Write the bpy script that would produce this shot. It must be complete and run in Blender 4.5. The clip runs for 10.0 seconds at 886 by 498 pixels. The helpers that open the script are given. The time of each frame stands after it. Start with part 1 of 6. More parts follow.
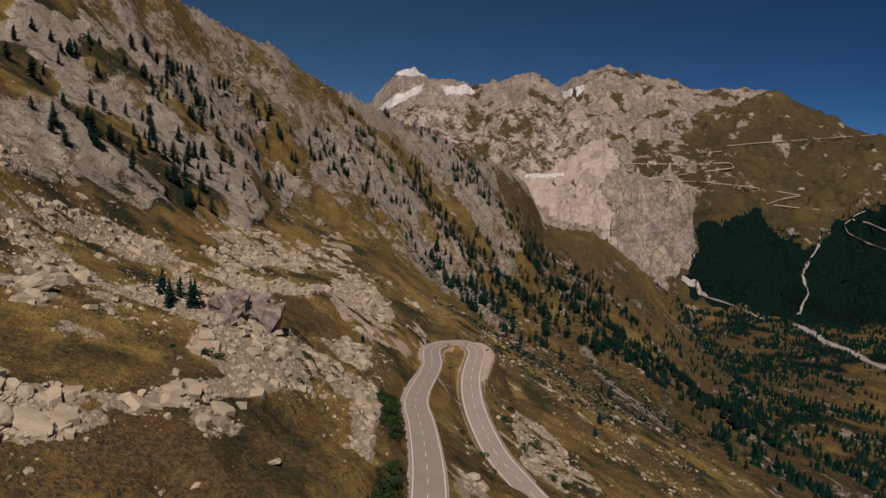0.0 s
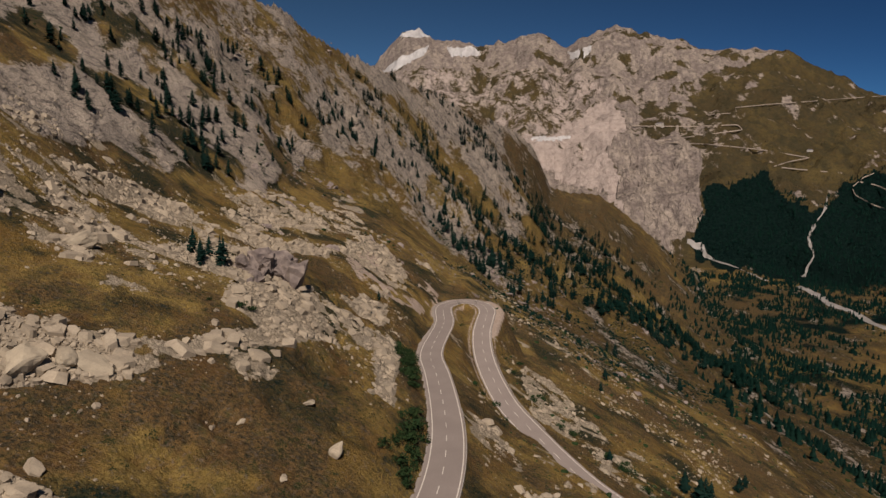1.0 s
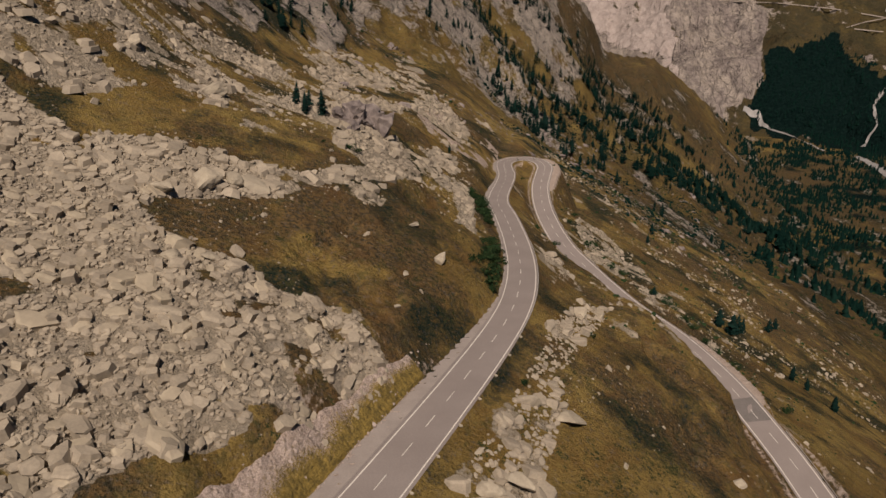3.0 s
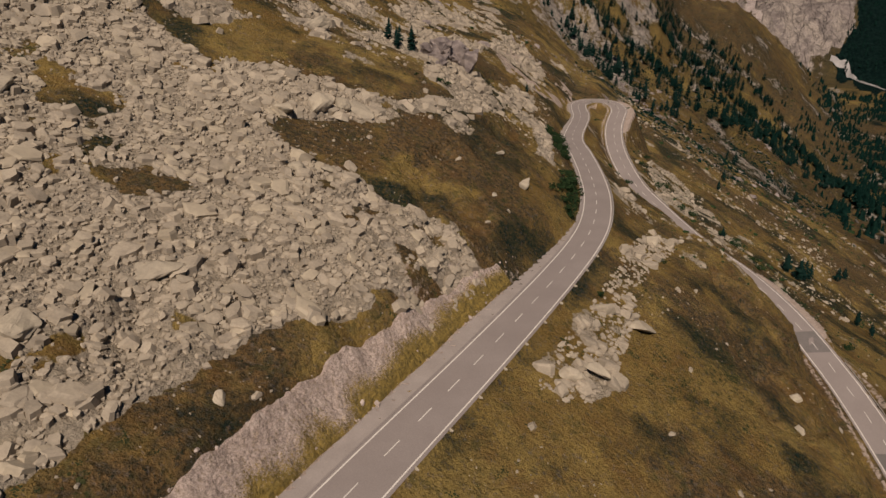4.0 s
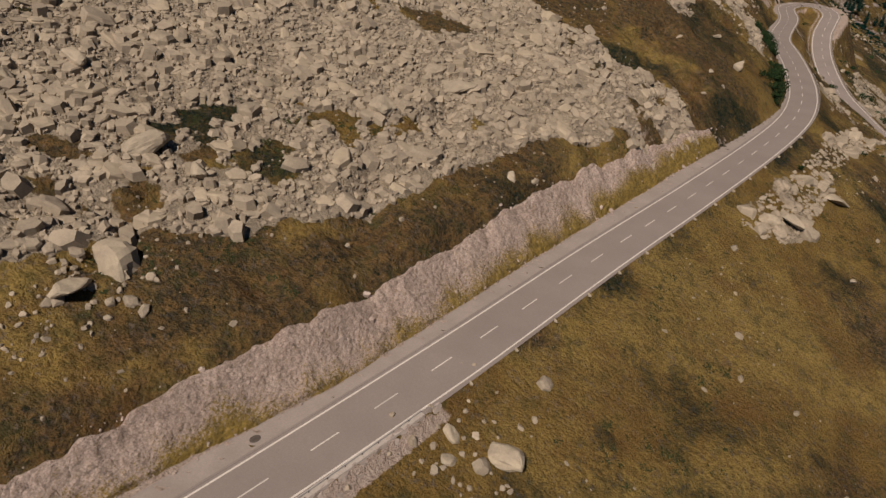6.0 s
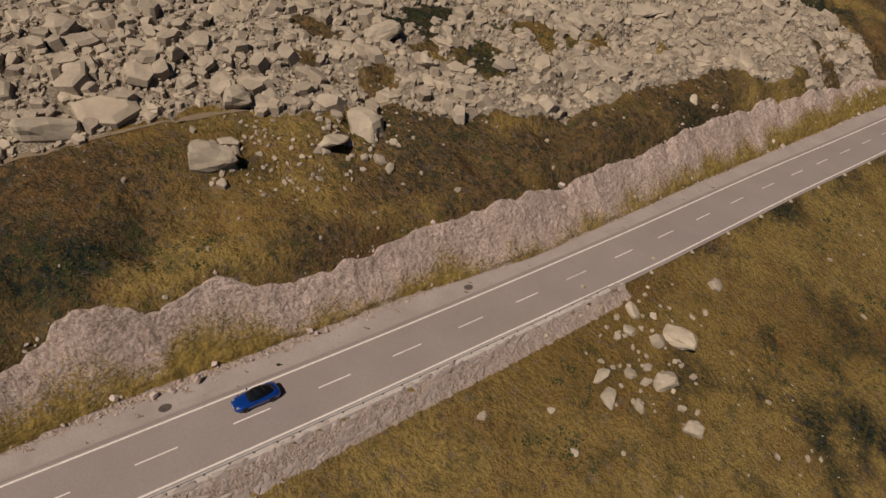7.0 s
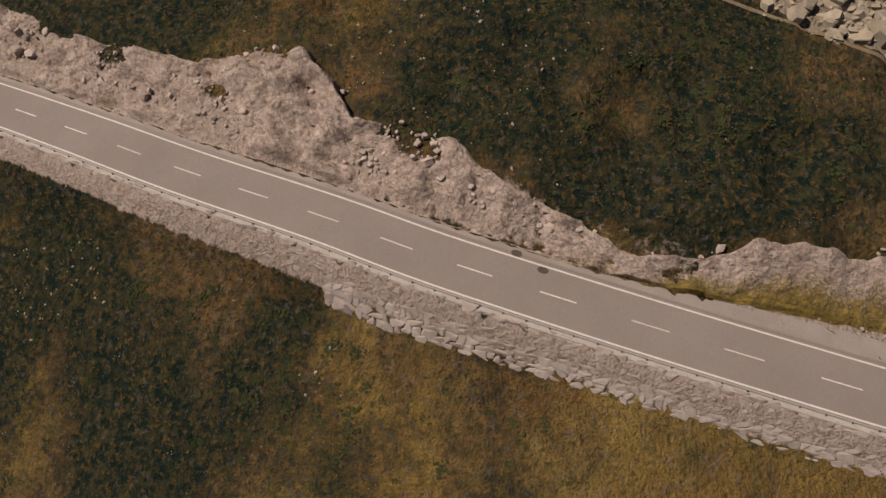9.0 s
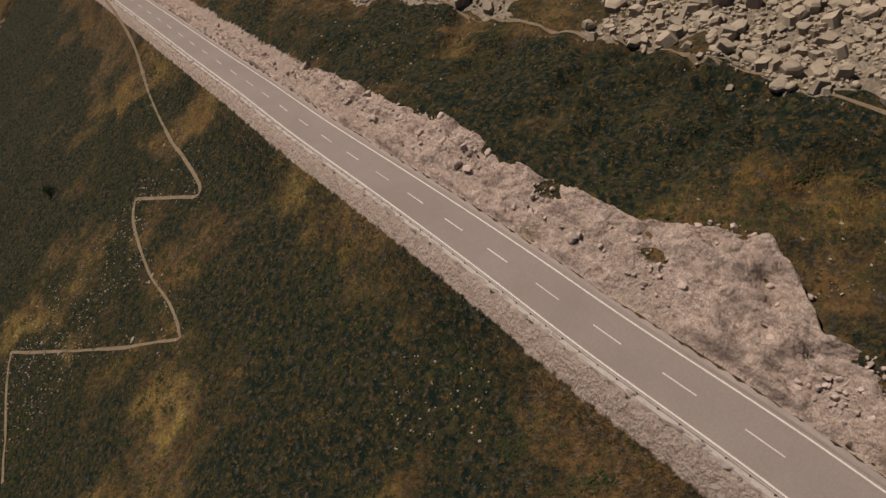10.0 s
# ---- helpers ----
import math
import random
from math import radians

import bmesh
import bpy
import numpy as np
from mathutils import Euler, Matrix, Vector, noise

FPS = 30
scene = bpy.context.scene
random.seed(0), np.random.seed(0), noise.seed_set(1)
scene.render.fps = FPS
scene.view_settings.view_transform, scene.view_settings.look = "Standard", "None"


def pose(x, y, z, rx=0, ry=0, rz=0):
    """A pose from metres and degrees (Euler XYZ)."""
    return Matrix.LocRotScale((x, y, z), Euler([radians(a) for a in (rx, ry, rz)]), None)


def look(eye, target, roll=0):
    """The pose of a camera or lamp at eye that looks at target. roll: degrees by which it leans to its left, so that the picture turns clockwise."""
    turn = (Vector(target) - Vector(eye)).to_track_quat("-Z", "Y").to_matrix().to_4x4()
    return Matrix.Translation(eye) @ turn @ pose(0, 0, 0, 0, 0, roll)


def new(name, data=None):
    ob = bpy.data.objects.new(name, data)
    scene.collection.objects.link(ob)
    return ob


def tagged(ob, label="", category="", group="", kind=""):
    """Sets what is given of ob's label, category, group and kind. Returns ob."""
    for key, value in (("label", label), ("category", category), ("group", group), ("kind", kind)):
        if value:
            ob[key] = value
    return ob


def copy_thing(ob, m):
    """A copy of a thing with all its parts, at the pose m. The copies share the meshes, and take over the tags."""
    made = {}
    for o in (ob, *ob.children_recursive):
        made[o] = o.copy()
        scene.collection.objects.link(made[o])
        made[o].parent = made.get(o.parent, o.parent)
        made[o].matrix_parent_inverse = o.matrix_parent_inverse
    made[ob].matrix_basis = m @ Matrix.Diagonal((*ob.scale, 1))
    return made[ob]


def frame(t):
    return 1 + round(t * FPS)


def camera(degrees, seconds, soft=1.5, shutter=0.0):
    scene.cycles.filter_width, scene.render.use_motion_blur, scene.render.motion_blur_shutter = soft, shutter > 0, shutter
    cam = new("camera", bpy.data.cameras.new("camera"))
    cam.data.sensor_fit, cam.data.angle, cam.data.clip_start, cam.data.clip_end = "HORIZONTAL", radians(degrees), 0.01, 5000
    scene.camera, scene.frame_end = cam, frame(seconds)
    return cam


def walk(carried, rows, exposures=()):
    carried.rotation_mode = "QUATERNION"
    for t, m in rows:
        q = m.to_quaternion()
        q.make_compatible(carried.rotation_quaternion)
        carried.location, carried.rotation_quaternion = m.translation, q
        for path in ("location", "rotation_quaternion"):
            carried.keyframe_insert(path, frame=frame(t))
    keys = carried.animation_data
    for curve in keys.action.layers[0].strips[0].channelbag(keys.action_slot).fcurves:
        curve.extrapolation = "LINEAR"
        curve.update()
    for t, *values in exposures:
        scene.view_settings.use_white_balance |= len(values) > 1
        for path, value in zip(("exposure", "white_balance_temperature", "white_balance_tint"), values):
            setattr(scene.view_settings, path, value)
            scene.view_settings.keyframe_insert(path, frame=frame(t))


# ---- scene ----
cam = camera(67.24, 10.0)
# seconds, x, y, z, heading to the left of +y, pitch, roll
FLIGHT = [
    (0, -1.13, -4.13, 77.29, 1.34, -7.05, -0.35),
    (0.5, -2.11, -7.92, 77.46, 1.46, -8.13, -0.43),
    (1, -3.70, -13.11, 77.28, 1.82, -10.13, -0.58),
    (1.5, -5.41, -19.18, 77.19, 2.32, -12.63, -0.68),
    (2, -7.63, -26.32, 77.39, 3.02, -15.73, -0.79),
    (2.5, -9.76, -33.29, 77.64, 3.92, -18.70, -0.85),
    (4, -16.09, -56.82, 78.02, 11.30, -25.77, -0.85),
    (4.5, -18.02, -64.58, 77.98, 14.33, -27.69, -0.73),
    (5, -20.08, -73.24, 77.99, 17.74, -29.71, -0.58),
    (6.5, -26.00, -100.39, 78.58, 29.53, -35.89, 0.38),
    (7, -28.58, -109.14, 78.14, 35.09, -38.34, 0.99),
    (7.5, -31.11, -117.61, 78.11, 42.02, -41.05, 1.77),
    (8, -33.47, -125.65, 78.55, 53.68, -44.52, 1.73),
    (8.5, -36.21, -133.79, 78.73, 67.30, -46.68, 2.28),
    (9, -40.34, -142.40, 78.44, 85.18, -45.61, 2.20),
    (9.5, -44.20, -151.54, 78.08, 100.39, -42.35, 1.83),
    (10, -47.55, -161.40, 77.75, 113.42, -36.34, 0.53),
]
walk(cam, [(t, pose(x, y, z, 90 + pitch, 0, yaw) @ pose(0, 0, 0, 0, 0, roll)) for t, x, y, z, yaw, pitch, roll in FLIGHT])
scene.view_settings.exposure = 0.0

# ---- sky and sun ----
SUN_EL, SUN_AZ = 53.0, 176.0  # degrees; the azimuth is counted from +y towards +x
world = bpy.data.worlds.new("sky")
scene.world = world
world.use_nodes = True
sky = world.node_tree.nodes.new("ShaderNodeTexSky")
sky.sky_type, sky.sun_disc = "NISHITA", False
sky.sun_elevation, sky.sun_rotation = radians(SUN_EL), radians(SUN_AZ)
sky.altitude, sky.air_density, sky.dust_density, sky.ozone_density = 2800, 0.32, 0.5, 1.6
world.node_tree.nodes["Background"].inputs["Strength"].default_value = 0.05
_tint = world.node_tree.nodes.new("ShaderNodeMix")  # the deep teal of the film stock
_tint.data_type, _tint.blend_type = "RGBA", "MULTIPLY"
_tint.inputs[0].default_value = 1.0
_way = world.node_tree.nodes.new("ShaderNodeSeparateXYZ")
_deep = world.node_tree.nodes.new("ShaderNodeMapRange")  # the polarised sky is deepest away from the slope
_hue = world.node_tree.nodes.new("ShaderNodeMix")
_hue.data_type = "RGBA"
_hue.inputs[6].default_value, _hue.inputs[7].default_value = (0.7, 1.0, 1.02, 1), (0.3, 0.62, 0.84, 1)
_deep.inputs[1].default_value, _deep.inputs[2].default_value = -0.3, 0.55
world.node_tree.links.new(world.node_tree.nodes.new("ShaderNodeTexCoord").outputs["Generated"], _way.inputs[0])
world.node_tree.links.new(_way.outputs[0], _deep.inputs[0])
world.node_tree.links.new(_deep.outputs[0], _hue.inputs[0])
world.node_tree.links.new(_hue.outputs[2], _tint.inputs[7])
world.node_tree.links.new(sky.outputs[0], _tint.inputs[6])
world.node_tree.links.new(_tint.outputs[2], world.node_tree.nodes["Background"].inputs["Color"])
lamp = bpy.data.lights.new("sun", "SUN")
lamp.energy, lamp.angle, lamp.color = 4.6, radians(0.5), (1.0, 0.865, 0.77)
sun = new("sun", lamp)
_e, _a = radians(SUN_EL), radians(SUN_AZ)
sun.matrix_world = look((math.sin(_a) * math.cos(_e) * 500, math.cos(_a) * math.cos(_e) * 500, math.sin(_e) * 500), (0, 0, 0))

# ---- land: arithmetic ----
# -- land --


def _hash(ix, iy, seed):
    n = (ix.astype(np.int64) * 374761393 + iy.astype(np.int64) * 668265263 + seed * 974711) & 0x7FFFFFFF
    n = ((n ^ (n >> 13)) * 1274126177) & 0x7FFFFFFF
    return ((n ^ (n >> 16)) & 0xFFFF) / 65535.0


def vnoise(x, y, seed=0):
    """Smooth noise from 0 to 1 on a unit lattice."""
    ix, iy = np.floor(x), np.floor(y)
    fx, fy = x - ix, y - iy
    fx, fy = fx * fx * fx * (fx * (fx * 6 - 15) + 10), fy * fy * fy * (fy * (fy * 6 - 15) + 10)
    a, b = _hash(ix, iy, seed), _hash(ix + 1, iy, seed)
    c, d = _hash(ix, iy + 1, seed), _hash(ix + 1, iy + 1, seed)
    return (a * (1 - fx) + b * fx) * (1 - fy) + (c * (1 - fx) + d * fx) * fy


def fbm(x, y, size, octaves=4, seed=0, gain=0.5):
    """Layered noise from about -1 to 1; size: the largest lumps in metres."""
    total, amp, weight = 0.0, 1.0, 0.0
    for o in range(octaves):
        k = 2.03 ** o / size
        ca, sa = math.cos(o * 1.1), math.sin(o * 1.1)
        total = total + amp * (2 * vnoise((x * ca - y * sa) * k + 7.3 * o, (x * sa + y * ca) * k - 3.1 * o, seed + o) - 1)
        weight += amp
        amp *= gain
    return total / weight


def ridged(x, y, size, octaves=4, seed=0):
    total, amp, weight = 0.0, 1.0, 0.0
    for o in range(octaves):
        k = 2.1 ** o / size
        ca, sa = math.cos(o * 0.8), math.sin(o * 0.8)
        total = total + amp * (1 - np.abs(2 * vnoise((x * ca - y * sa) * k + 5.7 * o, (x * sa + y * ca) * k, seed + o) - 1))
        weight += amp
        amp *= 0.5
    return total / weight


def smooth(a, b, v):
    s = np.clip((v - a) / (b - a), 0, 1)
    return s * s * (3 - 2 * s)


def spline(points, step):
    """A Catmull-Rom line through the points, at even steps."""
    p = np.array([points[0], *points, points[-1]], float)
    p[0], p[-1] = 2 * p[1] - p[2], 2 * p[-2] - p[-3]
    out = []
    for i in range(1, len(p) - 2):
        a, b, c, d = p[i - 1:i + 3]
        for s in np.linspace(0, 1, 24, endpoint=False):
            out.append(0.5 * (2 * b + (c - a) * s + (2 * a - 5 * b + 4 * c - d) * s * s + (3 * b - a - 3 * c + d) * s ** 3))
    out = np.array(out + [p[-2]])
    run = np.r_[0, np.cumsum(np.linalg.norm(np.diff(out[:, :2], axis=0), axis=1))]
    at = np.arange(0, run[-1], step)
    return np.stack([np.interp(at, run, out[:, k]) for k in range(out.shape[1])], 1)


# the pass road, from the high end round the hairpin to the low end: x, y
ROAD_PLAN = [
    (-232, -396), (-205, -350), (-183, -310.5), (-161, -272.5), (-145, -245.2), (-130.7, -222.2), (-118.5, -201.3), (-106, -179.6),
    (-98, -165.5), (-90.7, -150.3), (-83.8, -136.2), (-74, -111.6), (-60, -72.3), (-48.7, -37.5), (-38.2, -2.9), (-27.5, 30.2), (-17.5, 62.9), (-11.2, 87), (-8.3, 106),
    (-7.6, 128), (-9.1, 153), (-12.2, 182), (-14.9, 201), (-15.1, 216), (-13.9, 233), (-12.5, 250), (-12.1, 266),
    (-13.3, 284), (-13, 298), (-8, 308), (-1, 310.5), (5, 306), (7.4, 297), (6.2, 287), (4.2, 272), (3.8, 257), (4.6, 242), (7.0, 225),
    (11.1, 206), (16.8, 191), (23.6, 175), (30.5, 161), (39.5, 147), (46, 133), (50.5, 120), (54, 105.5), (57, 90),
    (60, 65), (64, 20), (70, -50), (80, -130), (92, -230), (108, -340),
]


def road_height(i_turn, x, y):
    high = np.interp(y, [-400, -320, -257, -220, -190, -165, -136, -104, -70.7, -10.7, 291, 320], [22, 23, 26, 29, 31.3, 32.2, 31, 28.4, 25.4, 19.9, -5.9, -8.4])
    low = -25.5 + 0.0936 * (y - 113.4)
    return np.where(i_turn, low, high)


ROAD = spline(ROAD_PLAN, 1.5)
_turn = int(np.argmax(ROAD[:, 1]))
ROAD_Z = road_height(np.arange(len(ROAD)) > _turn, ROAD[:, 0], ROAD[:, 1])
for _ in range(6):
    ROAD_Z = np.convolve(np.pad(ROAD_Z, 4, mode="reflect", reflect_type="odd"), np.ones(9) / 9, "valid")
_tan = np.gradient(ROAD, axis=0)
_tan /= np.linalg.norm(_tan, axis=1)[:, None]
ROAD_SIDE = np.stack([-_tan[:, 1], _tan[:, 0]], 1)  # to the left of the way down
ROAD_RUN = np.r_[0, np.cumsum(np.linalg.norm(np.diff(ROAD, axis=0), axis=1))]
HALF = 3.55  # centre to edge line


def road_near(x, y):
    """Index of the nearest road sample, and the signed distance (plus: left of the way down)."""
    shape, x, y = np.shape(x), np.ravel(x), np.ravel(y)
    best, at = np.full(x.size, 1e9), np.zeros(x.size, int)
    for j in range(0, len(ROAD), 2):
        d = (x - ROAD[j, 0]) ** 2 + (y - ROAD[j, 1]) ** 2
        m = d < best
        best[m], at[m] = d[m], j
    for j in (-1, 1):
        k = np.clip(at + j, 0, len(ROAD) - 1)
        d = (x - ROAD[k, 0]) ** 2 + (y - ROAD[k, 1]) ** 2
        m = d < best
        best[m], at[m] = d[m], k[m]
    off = (x - ROAD[at, 0]) * ROAD_SIDE[at, 0] + (y - ROAD[at, 1]) * ROAD_SIDE[at, 1]
    dist = np.sqrt(best)
    off = np.where(dist > 25, np.sign(off) * dist, off)
    return at.reshape(shape), off.reshape(shape), dist.reshape(shape)


_hi = ROAD[:_turn]
LINE_Y, LINE_X = _hi[:, 1], _hi[:, 0]
_keep = np.r_[True, np.diff(np.maximum.accumulate(LINE_Y)) > 0]
LINE_Y, LINE_X = LINE_Y[_keep], LINE_X[_keep]


def slope_line(y):
    """The line that the hillside hangs from: x and z for each y."""
    x = np.interp(y, LINE_Y, LINE_X)
    x = np.where(y > 296, -13 + 0.07 * (y - 296), np.where(y < -396, -232 + 0.59 * (y + 396), x))
    z = np.interp(y, [-700, -400, -320, -257, -220, -190, -165, -136, -104, -70.7, -10.7, 291, 420, 800], [20, 22, 23, 26, 29, 31.3, 32.2, 31, 28.4, 25.4, 19.9, -5.9, -13, -40])
    return x, z


def near_land(x, y):
    """Height of the hillside near the road, without the road's own shelf."""
    xr, zr = slope_line(y)
    lean = np.interp(y, [-400, -200, -120, 20, 110, 400], [0.86, 0.88, 0.92, 0.945, 1.0, 1.0])
    d = (xr - x) * lean
    up_a = np.interp(d, [0, 5, 9, 14, 30, 58, 90, 160, 300, 700], [0, 0, 6, 9.5, 17, 27.5, 40, 72, 150, 400])
    up_b = np.interp(d, [0, 5, 12, 34, 45, 80, 97, 125, 165, 250, 400, 1000], [0, 1, 7, 23.5, 31, 45, 55, 82, 114, 178, 285, 640])
    up_c = np.interp(d, [0, 5, 9, 14, 24, 40, 90, 160, 300, 700], [0, 0, 3.4, 6.6, 10, 16, 38, 72, 150, 400])
    dn_c = np.interp(-d, [0, 5, 15, 28, 60, 120, 600], [0, 3.6, 11.5, 22, 46, 85, 370])
    dn_z = np.interp(-d, [0, 6, 30, 60, 120, 600], [0, 3.6, 14, 29, 64, 350])
    dn_a = np.interp(-d, [0, 6, 30, 60, 120, 600], [0, 1.5, 12.2, 27.5, 62, 345])
    dn_b = np.interp(-d, [0, 6, 18.5, 38, 60, 120, 600], [0, 2, 12, 24.5, 35.5, 70, 345])
    k = smooth(40, 150, y)
    back = smooth(-30, -110, y)
    rear = smooth(-105, -165, y)
    up_a, dn_z = up_a * (1 - rear) + up_c * rear, dn_z * (1 - rear) + dn_c * rear
    rise = np.where(d > 0, up_a * (1 - k) + up_b * k, -(dn_a * (1 - back) + dn_z * back) * (1 - k) - dn_b * k)
    z = zr + rise + 7.0 * np.exp(-((x - 30) / 14) ** 2 - ((y - 130) / 26) ** 2) + 2.0 * np.exp(-((x - 10) / 12) ** 2 - ((y - 86) / 16) ** 2) - 2.4 * np.exp(-((x - 38) / 12) ** 2 - ((y - 62) / 18) ** 2)
    far = smooth(8, 40, np.abs(d))
    z = z + far * (2.6 * fbm(x, y, 46, 4, 11) + 0.5 * fbm(x, y, 9, 3, 21)) + smooth(110, 200, d) * 16 * (ridged(x + 0.3 * y, y * 0.55, 90, 4, 5) - 0.55)
    return z


EYE0 = (-1.1, -4.1, 77.3)
FLOOR = -312.0
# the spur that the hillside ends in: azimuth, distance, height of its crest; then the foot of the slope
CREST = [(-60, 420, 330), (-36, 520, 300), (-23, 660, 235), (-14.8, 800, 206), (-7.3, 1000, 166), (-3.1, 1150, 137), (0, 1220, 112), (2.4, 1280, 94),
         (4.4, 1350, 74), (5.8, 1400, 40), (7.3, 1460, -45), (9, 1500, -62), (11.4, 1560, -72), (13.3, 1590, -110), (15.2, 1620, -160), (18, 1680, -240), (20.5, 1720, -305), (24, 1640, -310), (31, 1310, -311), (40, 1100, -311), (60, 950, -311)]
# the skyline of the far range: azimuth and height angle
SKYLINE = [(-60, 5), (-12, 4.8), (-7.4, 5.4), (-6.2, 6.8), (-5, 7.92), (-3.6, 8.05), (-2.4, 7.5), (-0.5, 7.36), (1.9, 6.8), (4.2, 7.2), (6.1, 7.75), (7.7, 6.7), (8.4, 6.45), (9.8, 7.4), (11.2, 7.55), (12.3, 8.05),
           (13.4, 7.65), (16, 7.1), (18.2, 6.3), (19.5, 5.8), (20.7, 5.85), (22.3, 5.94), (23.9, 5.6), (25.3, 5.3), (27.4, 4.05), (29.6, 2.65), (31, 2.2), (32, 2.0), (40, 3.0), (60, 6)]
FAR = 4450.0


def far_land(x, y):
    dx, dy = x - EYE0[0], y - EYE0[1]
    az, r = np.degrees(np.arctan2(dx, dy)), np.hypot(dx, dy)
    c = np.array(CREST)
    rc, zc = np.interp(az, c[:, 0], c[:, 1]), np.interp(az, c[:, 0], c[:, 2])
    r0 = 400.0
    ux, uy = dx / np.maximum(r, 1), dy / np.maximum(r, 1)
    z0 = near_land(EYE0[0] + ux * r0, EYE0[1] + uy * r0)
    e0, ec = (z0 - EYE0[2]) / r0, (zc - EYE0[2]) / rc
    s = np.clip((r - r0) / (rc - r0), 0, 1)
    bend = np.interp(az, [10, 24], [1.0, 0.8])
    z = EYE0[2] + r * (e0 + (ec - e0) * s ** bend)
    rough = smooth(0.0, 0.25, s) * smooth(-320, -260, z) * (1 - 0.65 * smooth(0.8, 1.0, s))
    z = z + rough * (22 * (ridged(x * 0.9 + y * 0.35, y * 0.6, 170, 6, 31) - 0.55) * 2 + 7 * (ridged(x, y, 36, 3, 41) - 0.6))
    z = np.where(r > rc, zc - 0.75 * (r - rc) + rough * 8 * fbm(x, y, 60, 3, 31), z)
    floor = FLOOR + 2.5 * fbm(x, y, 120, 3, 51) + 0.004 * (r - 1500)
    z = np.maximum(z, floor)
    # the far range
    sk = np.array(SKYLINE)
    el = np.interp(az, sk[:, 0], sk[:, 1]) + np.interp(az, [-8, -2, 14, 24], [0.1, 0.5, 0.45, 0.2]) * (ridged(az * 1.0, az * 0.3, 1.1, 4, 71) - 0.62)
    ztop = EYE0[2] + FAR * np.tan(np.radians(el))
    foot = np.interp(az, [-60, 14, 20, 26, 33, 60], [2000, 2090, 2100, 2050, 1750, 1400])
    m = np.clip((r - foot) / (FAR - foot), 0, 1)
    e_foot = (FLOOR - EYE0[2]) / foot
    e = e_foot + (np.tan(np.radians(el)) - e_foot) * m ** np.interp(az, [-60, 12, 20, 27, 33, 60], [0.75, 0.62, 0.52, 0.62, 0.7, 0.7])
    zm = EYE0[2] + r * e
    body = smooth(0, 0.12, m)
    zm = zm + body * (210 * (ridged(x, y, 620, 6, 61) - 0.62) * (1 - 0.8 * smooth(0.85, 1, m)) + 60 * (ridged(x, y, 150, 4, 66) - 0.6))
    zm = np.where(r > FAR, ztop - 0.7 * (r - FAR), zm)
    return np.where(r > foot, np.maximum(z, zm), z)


def land(x, y):
    """Height of the land, without the road's own shelf."""
    r = np.hypot(x - EYE0[0], y - EYE0[1])
    ahead = smooth(-60, 40, y)
    k = smooth(390, 430, r) * ahead
    z = near_land(x, y)
    out = np.where(k > 0, z * (1 - k) + far_land(x, y) * k, z)
    return np.maximum(out, FLOOR - 3)


def ground_height(x, y):
    """Height of the ground with the road's shelf, cut bank and fill."""
    z = land(x, y)
    at, off, dist = road_near(x, y)
    zr = ROAD_Z[at]
    ry = ROAD[at, 1]
    high = at < _turn - 4
    low = at > _turn + 4
    # uphill is left of the way down on the high arm, right of it on the low arm
    into = np.where(high, off, -off)
    apron = np.interp(ry, [-400, -125, -112, -97, -66, -50, -20, 40, 75, 100, 190, 260], [5.2, 5.2, 6.4, 8.2, 7.9, 6.2, 7.0, 7.6, 6.5, 5.2, 5.0, 6.5])
    inner = np.where(high, apron, np.interp(ry, [94, 112], [7.6, 5.0]))
    outer = np.where(high, 4.5, np.interp(ry, [108, 118, 138, 152, 256, 270, 296], [4.6, 7.2, 6.6, 4.6, 4.6, 6.6, 7.6]))
    turn = ~(high | low)
    flat = np.where(into > 0, inner, outer)
    flat = np.where(turn, 6.5, flat)
    over = np.maximum(dist - flat, 0)
    reach = np.where(into > 0, 7.0, 9.0)
    k = smooth(0, 1, over / reach)
    lump = 0.35 * fbm(x, y, 3.0, 3, 71) + 0.8 * fbm(x, y, 7.5, 2, 73)
    rise = np.maximum(z - zr, 0)
    bank = zr + np.minimum(rise, over * np.where(low & (ry < 175), np.interp(ry, [98, 113], [1.2, 4.0]), np.interp(ry, [-120, -100, -65, -45], [1.25, 1.7, 1.7, 1.25]))) * (1 + 0.25 * lump) + smooth(0, 2, over) * 0.5 * lump * (rise > 1)
    wall = zr - np.minimum(np.maximum(zr - z, 0), over * np.interp(ry, [-180, -145], [1.5, 2.2]))
    cut = np.where(z > zr, bank, wall)
    shelf = zr * (1 - k) + z * k
    shelf = np.where(z > zr, np.minimum(cut, np.maximum(z, shelf)), np.where(into > 0, shelf, np.maximum(cut, z)))
    out = np.where(dist > flat, np.where(over > 30, z, shelf), zr - 0.06)
    return np.where(dist > 45, z, out), at, off, dist


# -- end land --

# ---- materials ----


def material(name, rough=0.9, metal=0.0, coat=0.0, gloss=0.25):
    m = bpy.data.materials.new(name)
    m.use_nodes = True
    n = m.node_tree.nodes
    b = n["Principled BSDF"]
    b.inputs["Roughness"].default_value, b.inputs["Metallic"].default_value = rough, metal
    b.inputs["Specular IOR Level"].default_value = gloss
    b.inputs["Coat Weight"].default_value = coat
    return m, n, m.node_tree.links, b


